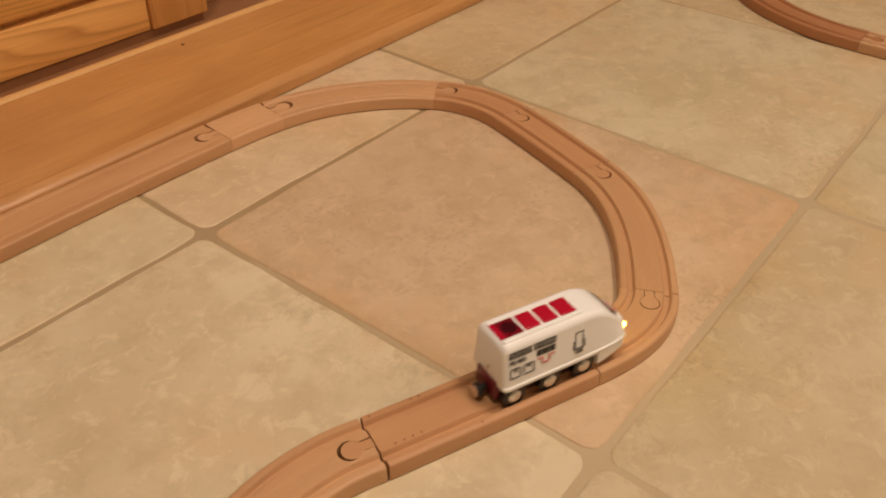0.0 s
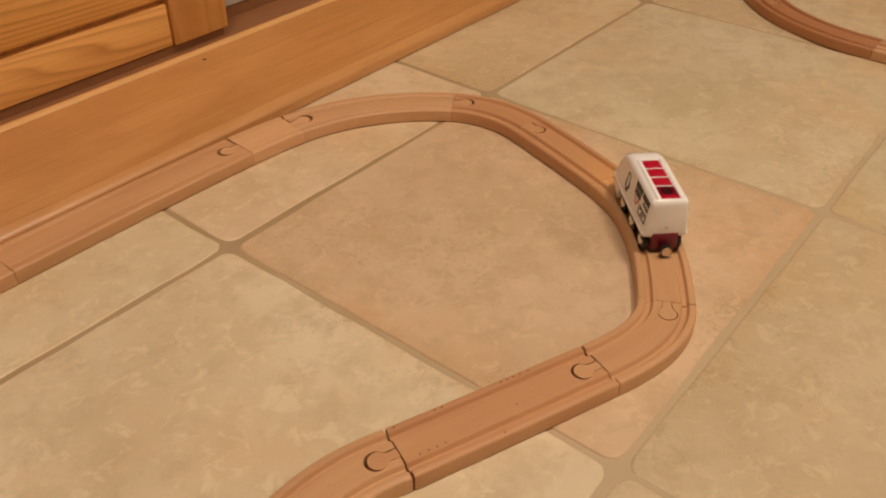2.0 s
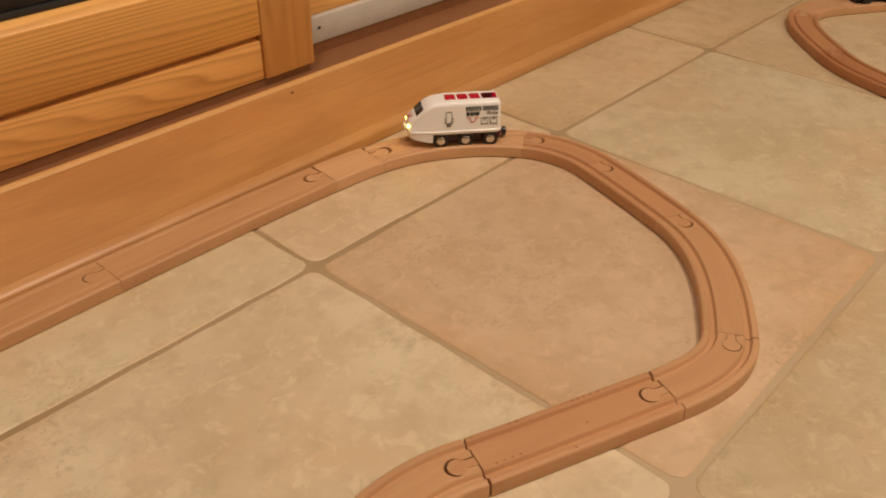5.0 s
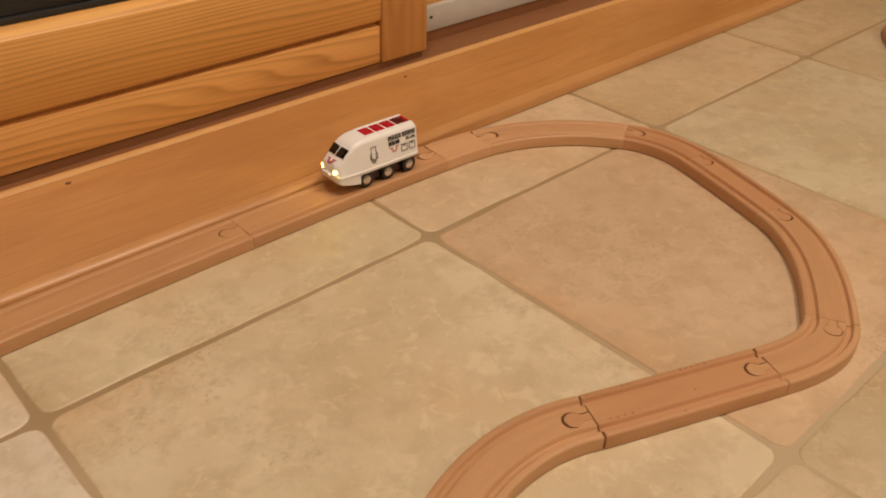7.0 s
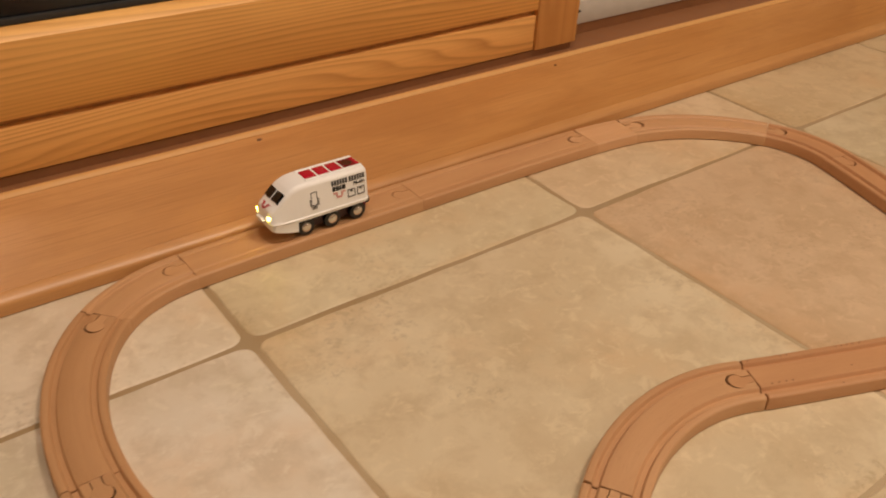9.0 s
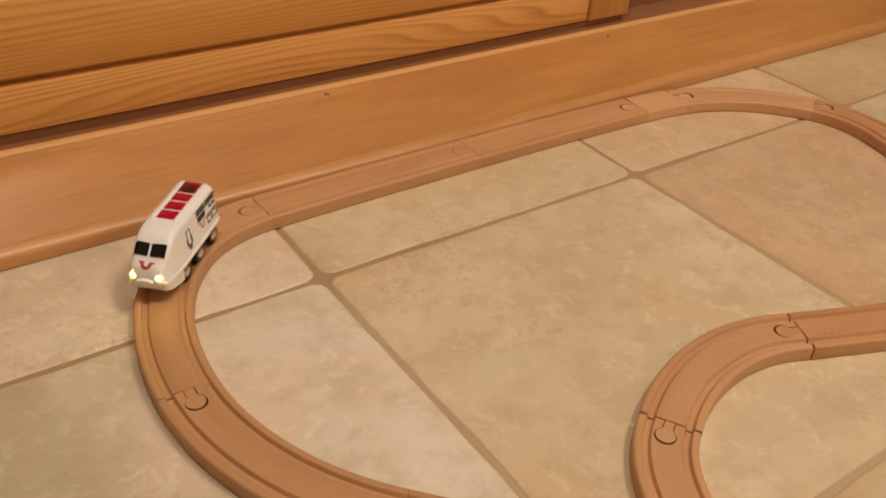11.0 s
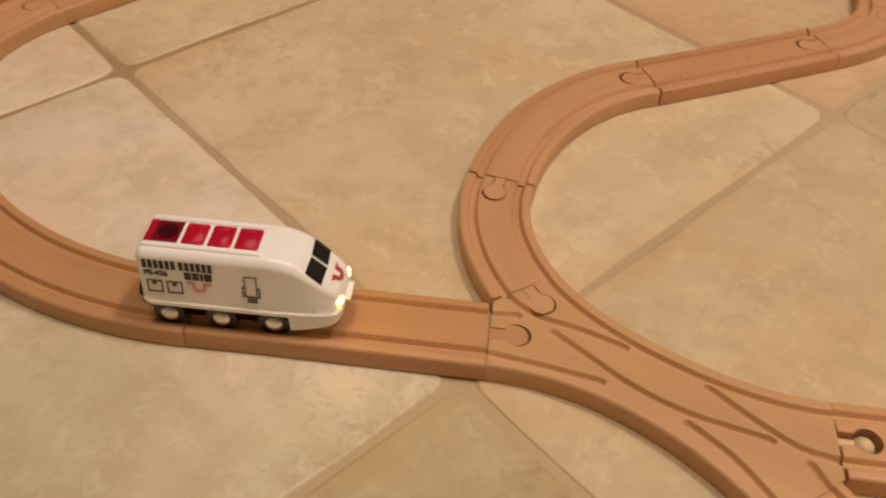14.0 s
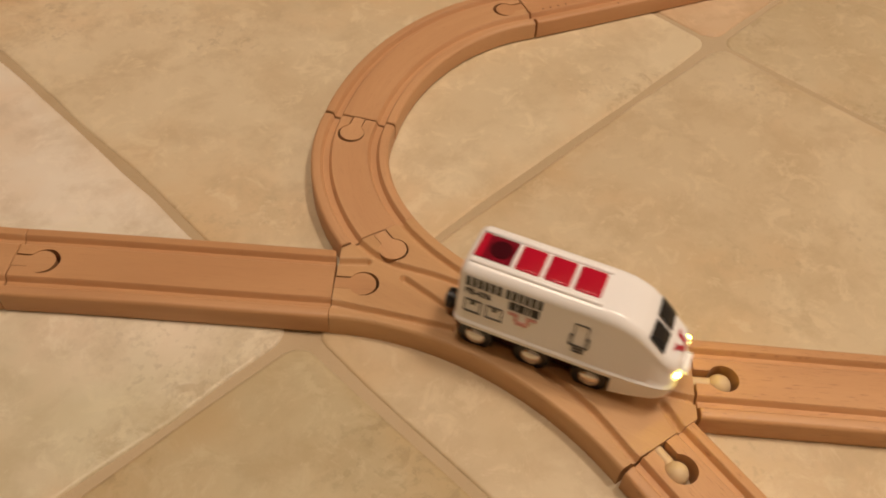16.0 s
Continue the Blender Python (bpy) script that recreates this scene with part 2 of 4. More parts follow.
CHANNEL = plain("channel_wood", (0.29, 0.125, 0.05), 0.5, 0, 0.3, 90)
NIGHT_GLASS = plain("night_glass", (0.008, 0.009, 0.011), 0.08)
GASKET = plain("black_gasket", (0.02, 0.02, 0.02), 0.6)
PLASTER = plain("plaster", (0.70, 0.64, 0.54), 0.9, 0, 0.08, 40)
CEILING_PAINT = plain("ceiling_paint", (0.76, 0.73, 0.68), 0.9, 0, 0.05, 30)
LAMP_GLOW = emitter("lamp_glow", (1.0, 0.82, 0.6), 6.0)


# ---- mesh helpers ----
def part(name, bm, material, parent=None, label="", smooth=True, at=None):
    """Links a bmesh as one mesh object, under a thing or a part if one is given."""
    me = bpy.data.meshes.new(name)
    bmesh.ops.recalc_face_normals(bm, faces=bm.faces)
    bm.to_mesh(me)
    bm.free()
    me.materials.append(material)
    if smooth:
        me.shade_smooth()
        me.set_sharp_from_angle(angle=radians(38))
    ob = new(name, me)
    if at is not None:
        ob.matrix_basis = at
    if parent:
        ob.parent = parent
    if label:
        tagged(ob, label)
    return ob


def box(bm, x0, x1, y0, y1, z0, z1, bevel=0.0, segments=2):
    made = bmesh.ops.create_cube(bm, size=1, matrix=Matrix.Translation(((x0 + x1) / 2, (y0 + y1) / 2, (z0 + z1) / 2)) @ Matrix.Diagonal((x1 - x0, y1 - y0, z1 - z0, 1)))
    if bevel:
        edges = list({e for v in made["verts"] for e in v.link_edges})
        bmesh.ops.bevel(bm, geom=edges, offset=bevel, segments=segments, affect="EDGES", profile=0.5)
    return bm


def solid(points, z0, z1):
    """A prism over a flat outline."""
    bm = bmesh.new()
    low = [bm.verts.new((x, y, z0)) for x, y in points]
    high = [bm.verts.new((x, y, z1)) for x, y in points]
    bm.faces.new(low[::-1])
    bm.faces.new(high)
    n = len(points)
    for i in range(n):
        bm.faces.new((low[i], low[(i + 1) % n], high[(i + 1) % n], high[i]))
    return bm


def extrude_x(profile, x0, x1, steps=1):
    """A bar along x with the outline (y, z)."""
    bm = bmesh.new()
    rings = [[bm.verts.new((x0 + (x1 - x0) * i / steps, y, z)) for y, z in profile] for i in range(steps + 1)]
    for a, b in zip(rings, rings[1:]):
        for i in range(len(profile)):
            j = (i + 1) % len(profile)
            bm.faces.new((a[i], a[j], b[j], b[i]))
    bm.faces.new(rings[0])
    bm.faces.new(rings[-1][::-1])
    return bm


def disc(bm, radius, depth, matrix, segments=24):
    return bmesh.ops.create_cone(bm, cap_ends=True, segments=segments, radius1=radius, radius2=radius, depth=depth, matrix=matrix)


# ---- the room ----
PITCH, JOINT, NARROW = 0.338, 0.0046, 0.0042
SILL_FOOT, SILL_TOP, DOOR_Y = 0.124, (0.221, 0.0485), 0.229


def room():
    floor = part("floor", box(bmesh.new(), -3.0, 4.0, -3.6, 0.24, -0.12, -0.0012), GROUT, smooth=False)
    tagged(floor, "ceramic tile floor with sandy grout joints", "floor", kind="structure")
    for name, b in (("wall_west", (-3.12, -3.0, -3.6, 0.35, -0.1, 2.4)), ("wall_east", (4.0, 4.12, -3.6, 0.35, -0.1, 2.4)), ("wall_south", (-3.12, 4.12, -3.72, -3.6, -0.1, 2.4))):
        tagged(part(name, box(bmesh.new(), *b), PLASTER, smooth=False), "plain cream plastered wall", "wall", kind="structure")
    tagged(part("wall_north", box(bmesh.new(), -3.12, 4.12, 0.24, 0.36, 2.08, 2.4), PLASTER, smooth=False), "plain cream wall above the sliding door", "wall", kind="structure")
    tagged(part("ceiling", box(bmesh.new(), -3.12, 4.12, -3.72, 0.36, 2.4, 2.5), CEILING_PAINT, smooth=False), "plain white painted ceiling", "ceiling", kind="structure")
    return floor


FLOOR = room()


def sill():
    y1, z1 = SILL_TOP
    y0 = SILL_FOOT
    prof = [(y0 + 0.0102, 0.0008), (y0 + 0.0102, 0.0154), (y0 + 0.0112, 0.0159)]
    prof += [(y1 - 0.0075, z1 - 0.0030), (y1 - 0.0075, z1 - 0.0060), (y1 - 0.0008, z1 - 0.0060), (y1 - 0.0008, 0.0008)]
    ob = part("door_sill", extrude_x(prof, -3.0, 4.0, 24), SILL)
    tagged(ob, "orange varnished sloping wooden sill along the sliding door", "door sill", kind="structure")
    knot = plain("wood_knot", (0.16, 0.06, 0.02), 0.5, 0, 0.3, 900)
    slope = math.degrees(math.atan2(z1 - 0.0155, y1 - y0 - 0.010))
    for x, y, w in ((0.150, 0.2065, 0.0024), (-0.2225, 0.2085, 0.0027)):
        bm = bmesh.new()
        bmesh.ops.create_uvsphere(bm, u_segments=14, v_segments=8, radius=1, matrix=Matrix.Diagonal((w, w * 0.62, 0.00035, 1)))
        z = 0.0155 + (y - y0 - 0.010) * (z1 - 0.0030 - 0.0155) / (y1 - 0.0075 - y0 - 0.010)
        part("knot", bm, knot, ob, at=pose(x, y, z, slope))
    strip = [(y1 - 0.0074, z1 - 0.0058), (y1 - 0.0074, z1 - 0.0024), (y1 - 0.0060, z1 - 0.0009), (y1 - 0.0035, z1 + 0.0002), (y1 - 0.0005, z1), (y1 + 0.0014, z1 - 0.0012), (y1 + 0.0021, z1 - 0.0035), (y1 + 0.0021, 0.0008), (y1 - 0.0007, 0.0008), (y1 - 0.0007, z1 - 0.0058)]
    part("edge_strip", extrude_x(strip, -3.0, 4.0, 24), PALE_EDGE, ob, "paler rounded edge of the sill")
    foot = [(y0, 0.0008), (y0, 0.0085), (y0 + 0.0006, 0.0103), (y0 + 0.0018, 0.0117), (y0 + 0.0040, 0.0131), (y0 + 0.0085, 0.0152), (y0 + 0.0100, 0.0153), (y0 + 0.0100, 0.0008)]
    part("foot_strip", extrude_x(foot, -3.0, 4.0, 24), PALE_SILL, ob, "paler nosing along the foot of the sill")
    channel = part("sill_channel", box(bmesh.new(), -3.0, 4.0, y1 + 0.0024, 0.30, 0.0008, 0.0465), CHANNEL, smooth=False)
    tagged(channel, "dark brown wooden channel behind the sill", "door track", kind="structure")


def sliding_door():
    door = tagged(new("sliding_door"), "orange varnished pine sliding door standing over its sill", "door")
    y = DOOR_Y
    x_in, x_end, x_far = 0.136, 0.201, -1.55
    part("bottom_rail", box(bmesh.new(), x_far, x_in - 0.0008, y + 0.0015, y + 0.034, 0.0555, 0.0965, 0.0018), PINE_BROAD, door, "pine board with broad arched grain")
    part("groove", box(bmesh.new(), x_far, x_in - 0.0008, y + 0.0085, y + 0.034, 0.0968, 0.1022), PINE_STILE, door)
    prof = [(y, 0.1045), (y + 0.0015, 0.1025), (y + 0.034, 0.1025), (y + 0.034, 0.1712), (y + 0.0125, 0.1712), (y + 0.0095, 0.1704), (y + 0.002, 0.1660), (y, 0.1640)]
    part("middle_rail", extrude_x(prof, x_far, x_in - 0.0008, 2), PINE, door, "pine rail with fine straight grain")
    part("stile", box(bmesh.new(), x_in, x_end, y - 0.0008, y + 0.036, 0.0550, 2.04, 0.0022), PINE_STILE, door)
    part("stile", box(bmesh.new(), x_far - 0.07, x_far - 0.001, y - 0.0008, y + 0.036, 0.0550, 2.04, 0.0022), PINE_STILE, door)
    part("top_rail", box(bmesh.new(), x_far, x_in - 0.001, y, y + 0.034, 1.95, 2.04, 0.0022), PINE, door)
    part("gasket", box(bmesh.new(), x_far, x_in - 0.001, y + 0.0130, y + 0.0170, 0.1714, 0.1767, 0.0008), GASKET, door)
    part("pane", box(bmesh.new(), x_far, x_in - 0.001, y + 0.0172, y + 0.023, 0.1716, 1.949), NIGHT_GLASS, door, "glass pane, black with night outside")
    part("runner", box(bmesh.new(), x_far, x_end - 0.004, y + 0.0035, y + 0.026, 0.0467, 0.0546), CHANNEL, door)


def fixed_door():
    door = tagged(new("fixed_door"), "fixed pine door leaf behind a pale metal strip", "door")
    y = 0.262
    part("metal_strip", box(bmesh.new(), 0.15, 2.3, y, y + 0.010, 0.0595, 0.0885, 0.001), ALUMINIUM, door, "scuffed pale painted metal strip")
    part("seal", box(bmesh.new(), 0.15, 2.3, y + 0.0015, y + 0.010, 0.0468, 0.0592), CHANNEL, door)
    part("bottom_rail", box(bmesh.new(), 0.15, 2.3, y + 0.012, y + 0.045, 0.0467, 0.19, 0.002), PINE, door)
    part("pane", box(bmesh.new(), 0.15, 2.3, y + 0.024, y + 0.030, 0.1905, 1.949), NIGHT_GLASS, door, "glass pane, black with night outside")
    part("top_rail", box(bmesh.new(), 0.15, 2.3, y + 0.012, y + 0.045, 1.95, 2.04, 0.002), PINE, door)
    for x in (2.301, -3.0, -1.70):
        part("post", box(bmesh.new(), x, x + 0.07 if x != -3.0 else -1.70 - 0.001, y + 0.01, y + 0.05, 0.0467, 2.04, 0.002), PINE_STILE, door)
    part("post", box(bmesh.new(), 2.373, 4.0, y + 0.01, y + 0.05, 0.0467, 2.04, 0.002), PLASTER, door)
    part("dark_spot", box(bmesh.new(), 0.2355, 0.2395, y - 0.0006, y + 0.001, 0.0745, 0.0775, 0.0004), GASKET, door)
    part("head", box(bmesh.new(), -3.0, 4.0, 0.20, 0.32, 2.041, 2.079, 0.003), PINE_STILE, door)


def lamp_fitting(x, y):
    lamp = tagged(new("ceiling_lamp"), "round warm flush ceiling lamp", "lamp", "ceiling lamps")
    bm = bmesh.new()
    disc(bm, 0.20, 0.03, Matrix.Translation((x, y, 2.384)), 40)
    part("base", bm, CEILING_PAINT, lamp)
    bm = bmesh.new()
    bmesh.ops.create_uvsphere(bm, u_segments=32, v_segments=12, radius=1, matrix=Matrix.Translation((x, y, 2.372)) @ Matrix.Diagonal((0.13, 0.13, 0.02, 1)))
    part("shade", bm, LAMP_GLOW, lamp)


sill()
sliding_door()
fixed_door()
for lamp_x, lamp_y, lamp_power in LAMPS:
    lamp_fitting(lamp_x, lamp_y)


# ---- the wooden railway ----
WIDE, HIGH, GROOVE, DEEP, GAUGE = 0.0400, 0.0120, 0.0024, 0.0029, 0.0122
JOINTS = {
    "a": (-0.0775, -0.2395, -22), "b": (0.0555, -0.2915, -21), "c": (0.138, -0.2965, 29), "d": (0.2545, -0.1845, 69), "e": (0.2910, -0.079, 73),
    "f": (0.2815, 0.003, 122), "g": (0.1515, 0.0905, 170), "h": (0.094, 0.0965, 177), "i": (-0.1265, 0.1005, 180), "j": (-0.343, 0.0985, 182),
    "k": (-0.4168, 0.071, 222), "l": (-0.472, -0.075, 270), "m": (-0.411, -0.2255, 313), "n": (-0.3145, -0.333, 312), "o": (-0.279, -0.324, 258),
    "p": (-0.276, -0.483, 259), "q": (-0.2385, -0.4745, 311), "r": (-0.2295, -0.254, 29),
    "s": (0.688, -0.42, 90), "t": (0.6905, -0.275, 91), "u": (0.750, -0.128, 44), "v": (0.872, -0.040, 12), "w": (0.950, -0.060, -33),
}


def facing(j):
    return Vector((math.cos(radians(j[2])), math.sin(radians(j[2]))))


def centre_line(a, b, n=24):
    """The line from joint to joint that leaves and arrives along their headings."""
    p, q = Vector(a[:2]), Vector(b[:2])
    turn = abs(radians((b[2] - a[2] + 180) % 360 - 180))
    pull = (q - p).length * (turn / 2 / math.sin(turn / 2) if turn > 0.01 else 1)
    u, v = facing(a) * pull, facing(b) * pull
    out = []
    for i in range(n + 1):
        t = i / n
        out.append((2 * t**3 - 3 * t**2 + 1) * p + (t**3 - 2 * t**2 + t) * u + (3 * t**2 - 2 * t**3) * q + (t**3 - t**2) * v)
    return out


def normals(line):
    out = []
    for i in range(len(line)):
        d = (line[min(i + 1, len(line) - 1)] - line[max(i - 1, 0)]).normalized()
        out.append(Vector((-d.y, d.x)))
    return out


def track_section(deep):
    """Half outlines of the rail in (across, up): rounded edges and two wheel grooves."""
    h, g = WIDE / 2, GROOVE
    half = [(h, 0.0008), (h, HIGH - 0.0018), (h - 0.0003, HIGH - 0.0009), (h - 0.0009, HIGH - 0.0003), (h - 0.0017, HIGH)]
    wall = ((0.0007, 0.0), (0.0001, 0.18), (-0.0003, 0.70), (-0.0009, 1.0))
    half += [(GAUGE + g + d, HIGH - deep * k) for d, k in wall]
    half += [(GAUGE - g - d, HIGH - deep * k) for d, k in reversed(wall)]
    other = [(-x, z) for x, z in reversed(half)]
    return [(h - 0.0012, 0.0)] + half + other + [(-h + 0.0012, 0.0)]


def keyhole(j, side, radius, neck, reach, grow=0.0):
    """The outline of a peg or of its hole, from the joint j backwards (side -1) or onwards (side 1)."""
    d = facing(j) * side
    nrm = Vector((-d.y, d.x))
    o = Vector(j[:2])
    pts = [o - d * grow + nrm * neck / 2, o - d * grow - nrm * neck / 2]
    start = math.asin(min(1, neck / 2 / radius))
    c = o + d * reach
    out = [pts[1]]
    for i in range(21):
        a = math.pi + start + (2 * math.pi - 2 * start) * i / 20
        out.append(c + d * radius * math.cos(a) + nrm * radius * math.sin(a))
    out.append(pts[0])
    return [(p.x, p.y) for p in out]


def cut(ob, outlines):
    """Takes upright prisms out of a mesh."""
    for outline in outlines:
        bm = solid(outline, -0.01, 0.03)
        bmesh.ops.recalc_face_normals(bm, faces=bm.faces)
        me = bpy.data.meshes.new("cutter")
        bm.to_mesh(me)
        bm.free()
        tool = new("cutter", me)
        mod = ob.modifiers.new("cut", "BOOLEAN")
        mod.operation, mod.object, mod.solver = "DIFFERENCE", tool, "EXACT"
        bpy.context.view_layer.update()
        done = bpy.data.meshes.new_from_object(ob.evaluated_get(bpy.context.evaluated_depsgraph_get()))
        ob.modifiers.remove(mod)
        ob.data = done
        bpy.data.objects.remove(tool)
        ob.data.shade_smooth()
        ob.data.set_sharp_from_angle(angle=radians(35))


TIGHT, LOOSE, PEG = (0.0069, 0.0070, 0.0132), (0.0071, 0.0074, 0.0139), (0.0064, 0.0061, 0.0123)
SLACK = (0.0075, 0.0084, 0.0146)
WORN = "abrongmlhefdk"


def gap(j):
    """Half the open seam at a joint."""
    names = [j] if isinstance(j, str) else [k for k, v in JOINTS.items() if v[:2] == j[:2]]
    return 0.0003 if names and names[0] in "ro" else 0.0002 if names and names[0] in WORN else 0.00015


# Seams that gape: towards the left (1) or the right (-1) of the heading, and by how much.
OPEN = {"a": (1, 0.0028), "b": (1, 0.0024), "r": (1, 0.0026), "n": (1, 0.0034), "o": (-1, 0.0026), "g": (-1, 0.0022), "h": (-1, 0.0022), "p": (-1, 0.0034), "q": (-1, 0.0012)}
CHAMFER = 0.0004


def gape(j):
    if not isinstance(j, str):
        j = next((k for k, v in JOINTS.items() if v[:2] == j[:2]), "")
    return OPEN.get(j, (1, 0.0))


def track(a, b, name, label, holes=(), pegs=(), straight=False, deep=DEEP, tint=(1, 1, 1), wood=BEECH):
    """One rail piece between two joints. holes and pegs: (joint, side) with side 1 along the heading."""
    line = centre_line(JOINTS[a] if isinstance(a, str) else a, JOINTS[b] if isinstance(b, str) else b, 10 if straight else 26)
    d0, d1 = (line[1] - line[0]).normalized(), (line[-1] - line[-2]).normalized()
    line[0], line[-1] = line[0] + d0 * gap(a), line[-1] - d1 * gap(b)
    nrm = normals(line)
    line = [line[0], line[0] + d0 * CHAMFER] + line[1:-1] + [line[-1] - d1 * CHAMFER, line[-1]]
    nrm = [nrm[0]] + nrm + [nrm[-1]]
    last = len(line) - 1
    start, end = gape(a), gape(b)
    # A piece laid against the heading of its first joint sees that joint's sides swapped.
    if isinstance(a, tuple) and a[:2] == JOINTS["o"][:2]:
        start = (-start[0], start[1])
    bm = bmesh.new()
    uv = bm.loops.layers.uv.new("grain")
    outline = track_section(deep)
    where, rings, s = {}, [], 0.0
    for i, (p, n) in enumerate(zip(line, nrm)):
        s += (p - line[i - 1]).length if i else 0
        ring = []
        for x, z in outline:
            u = Vector((0.0, 0.0))
            if i < 2:
                u = d0 * start[1] * 0.5 * max(0, start[0] * x / (WIDE / 2)) ** 1.5
            elif i > last - 2:
                u = d1 * -end[1] * 0.5 * max(0, end[0] * x / (WIDE / 2)) ** 1.5
            k = CHAMFER if i in (0, last) else 0.0
            v = bm.verts.new((p.x + n.x * x * (1 - k * 14) + u.x, p.y + n.y * x * (1 - k * 14) + u.y, z - k if z > 0.002 else z))
            where[v] = (s, x + (z if abs(x) > WIDE / 2 - 0.001 else 0) * 1.3)
            ring.append(v)
        rings.append(ring)
    m = len(outline)
    for p, q in zip(rings, rings[1:]):
        for i in range(m):
            bm.faces.new((p[i], p[(i + 1) % m], q[(i + 1) % m], q[i]))
    bm.faces.new(rings[0])
    bm.faces.new(rings[-1][::-1])
    for f in bm.faces:
        for loop in f.loops:
            loop[uv].uv = where[loop.vert]
    ob = part(name, bm, wood)
    ob.color = (*tint, 1)
    cut(ob, [keyhole(JOINTS[j], side, *(SLACK if j in "gh" else LOOSE if j in WORN else TIGHT), grow=0.003) for j, side in holes])
    for j, side in pegs:
        peg_bm = solid(keyhole(JOINTS[j], side, *PEG, grow=0.0), 0.001, HIGH - 0.0004)
        layer = peg_bm.loops.layers.uv.new("grain")
        f = facing(JOINTS[j])
        for face in peg_bm.faces:
            for loop in face.loops:
                w = loop.vert.co.xy - Vector(JOINTS[j][:2])
                loop[layer].uv = (w.dot(f), w.dot(Vector((-f.y, f.x))))
        part("peg", peg_bm, BEECH, ob).color = (*tint, 1)
    return tagged(ob, label, "toy track", "wooden railway")


CURVE, LINE = "curved_track", "straight_track"
BEND = "curved beech toy rail with two wheel grooves, lying on the tiles"
track("a", "b", LINE, "straight beech toy rail with small printed dots on the tiles", [("b", -1)], [("a", -1)], straight=True, tint=(0.96, 0.90, 0.86))
track("b", "c", CURVE, "short tight curved beech toy rail on the tiles", [("c", -1)], [("b", -1)])
track("c", "d", CURVE, BEND, [("d", -1)], [("c", -1)])
track("d", "e", LINE, "short straight reddish beech toy rail on the tiles", [("e", -1)], [("d", -1)], straight=True, tint=(0.95, 0.88, 0.84))
track("e", "f", CURVE, "short tight curved beech toy rail on the tiles", [("f", -1)], [("e", -1)], tint=(0.97, 0.90, 0.86))
track("f", "g", CURVE, "pale curved beech toy rail with a streaked grain", [("g", -1)], [("f", -1)], deep=0.0016, tint=(1.06, 1.08, 1.10))
track("g", "h", "connector_track", "short pale beech connecting rail beside the sill", [], [("g", -1), ("h", 1)], straight=True, deep=0.0002, tint=(1.14, 1.16, 1.20))
track("h", "i", LINE, "long straight beech toy rail laid against the sill", [("h", 1)], [("i", 1)], straight=True, deep=0.0004, tint=(0.97, 0.94, 0.90))
track("i", "j", LINE, "long straight beech toy rail laid against the sill", [("i", 1)], [("j", 1)], straight=True, deep=0.0005, tint=(0.98, 0.96, 0.92))
track("j", "k", CURVE, "short tight curved beech toy rail beside the sill", [("j", 1)], [("k", 1)], deep=0.0018, tint=(0.98, 0.97, 0.95))
track("k", "l", CURVE, "curved brown beech toy rail on the tiles", [("k", 1)], [("l", 1)], deep=0.0022, tint=(0.88, 0.85, 0.80))
track("l", "m", CURVE, BEND, [("l", 1)], [("m", 1)], tint=(0.90, 0.87, 0.82))
track("m", "n", LINE, "straight beech toy rail leading to the junction", [("m", 1)], [("n", 1)], straight=True, tint=(0.91, 0.87, 0.81))
track((JOINTS["o"][0], JOINTS["o"][1], 78), "r", CURVE, "short tight curved beech toy rail at the junction", [("r", -1)], [("o", 1)])
track((JOINTS["r"][0], JOINTS["r"][1], 34), (JOINTS["a"][0], JOINTS["a"][1], -27), CURVE, BEND, [("a", -1)], [("r", -1)])
track("s", "t", LINE, "straight beech toy rail of a farther loop", straight=True, holes=[("t", -1)])
track("t", "u", CURVE, "curved reddish beech toy rail of a farther loop", tint=(0.74, 0.57, 0.48), pegs=[("t", -1)], holes=[("u", -1)])
track("u", "v", CURVE, "curved reddish beech toy rail of a farther loop", tint=(0.85, 0.72, 0.66), pegs=[("u", -1)], holes=[("v", -1)])
track("v", "w", CURVE, "short curved beech toy rail of a farther loop", pegs=[("v", -1)])
w = JOINTS["w"]
track("w", (w[0] + 0.12 * facing(w).x, w[1] + 0.12 * facing(w).y, -33), LINE, "straight beech toy rail of a farther loop", straight=True)


def wagon():
    """The dark red wagon that stands on the farther loop."""
    ob = tagged(new("toy_wagon"), "dark red toy wagon with a black underframe on the farther loop", "toy wagon")
    part("body", box(bmesh.new(), -0.032, 0.032, -0.0145, 0.0145, 0.0215, 0.0480, 0.003), MAROON, ob)
    part("underframe", box(bmesh.new(), -0.036, 0.036, -0.0105, 0.0105, 0.0130, 0.0213, 0.001), BLACK_PLASTIC, ob)
    for x in (-0.020, 0.020):
        for side in (1, -1):
            bm = bmesh.new()
            disc(bm, 0.0074, 0.0042, pose(x, side * 0.0132, 0.0170, 90), 24)
            part("wheel", bm, BLACK_PLASTIC, ob)
    f = facing(JOINTS["w"])
    ob.matrix_basis = pose(JOINTS["w"][0] + f.x * 0.055, JOINTS["w"][1] + f.y * 0.055, 0, 0, 0, JOINTS["w"][2])


wagon()


def lead_away(j, length, turn=0):
    a = JOINTS[j]
    f = facing(a)
    b = (a[0] + f.x * length, a[1] + f.y * length, a[2] + turn)
    ob = track(a, b, LINE, "straight pale beech toy rail with an open round peg hole", straight=True, tint=(1.05, 1.03, 0.98), wood=FLECKED_BEECH)
    cut(ob, [keyhole(a, 1, 0.0066, 0.0070, 0.0126, grow=0.003)])


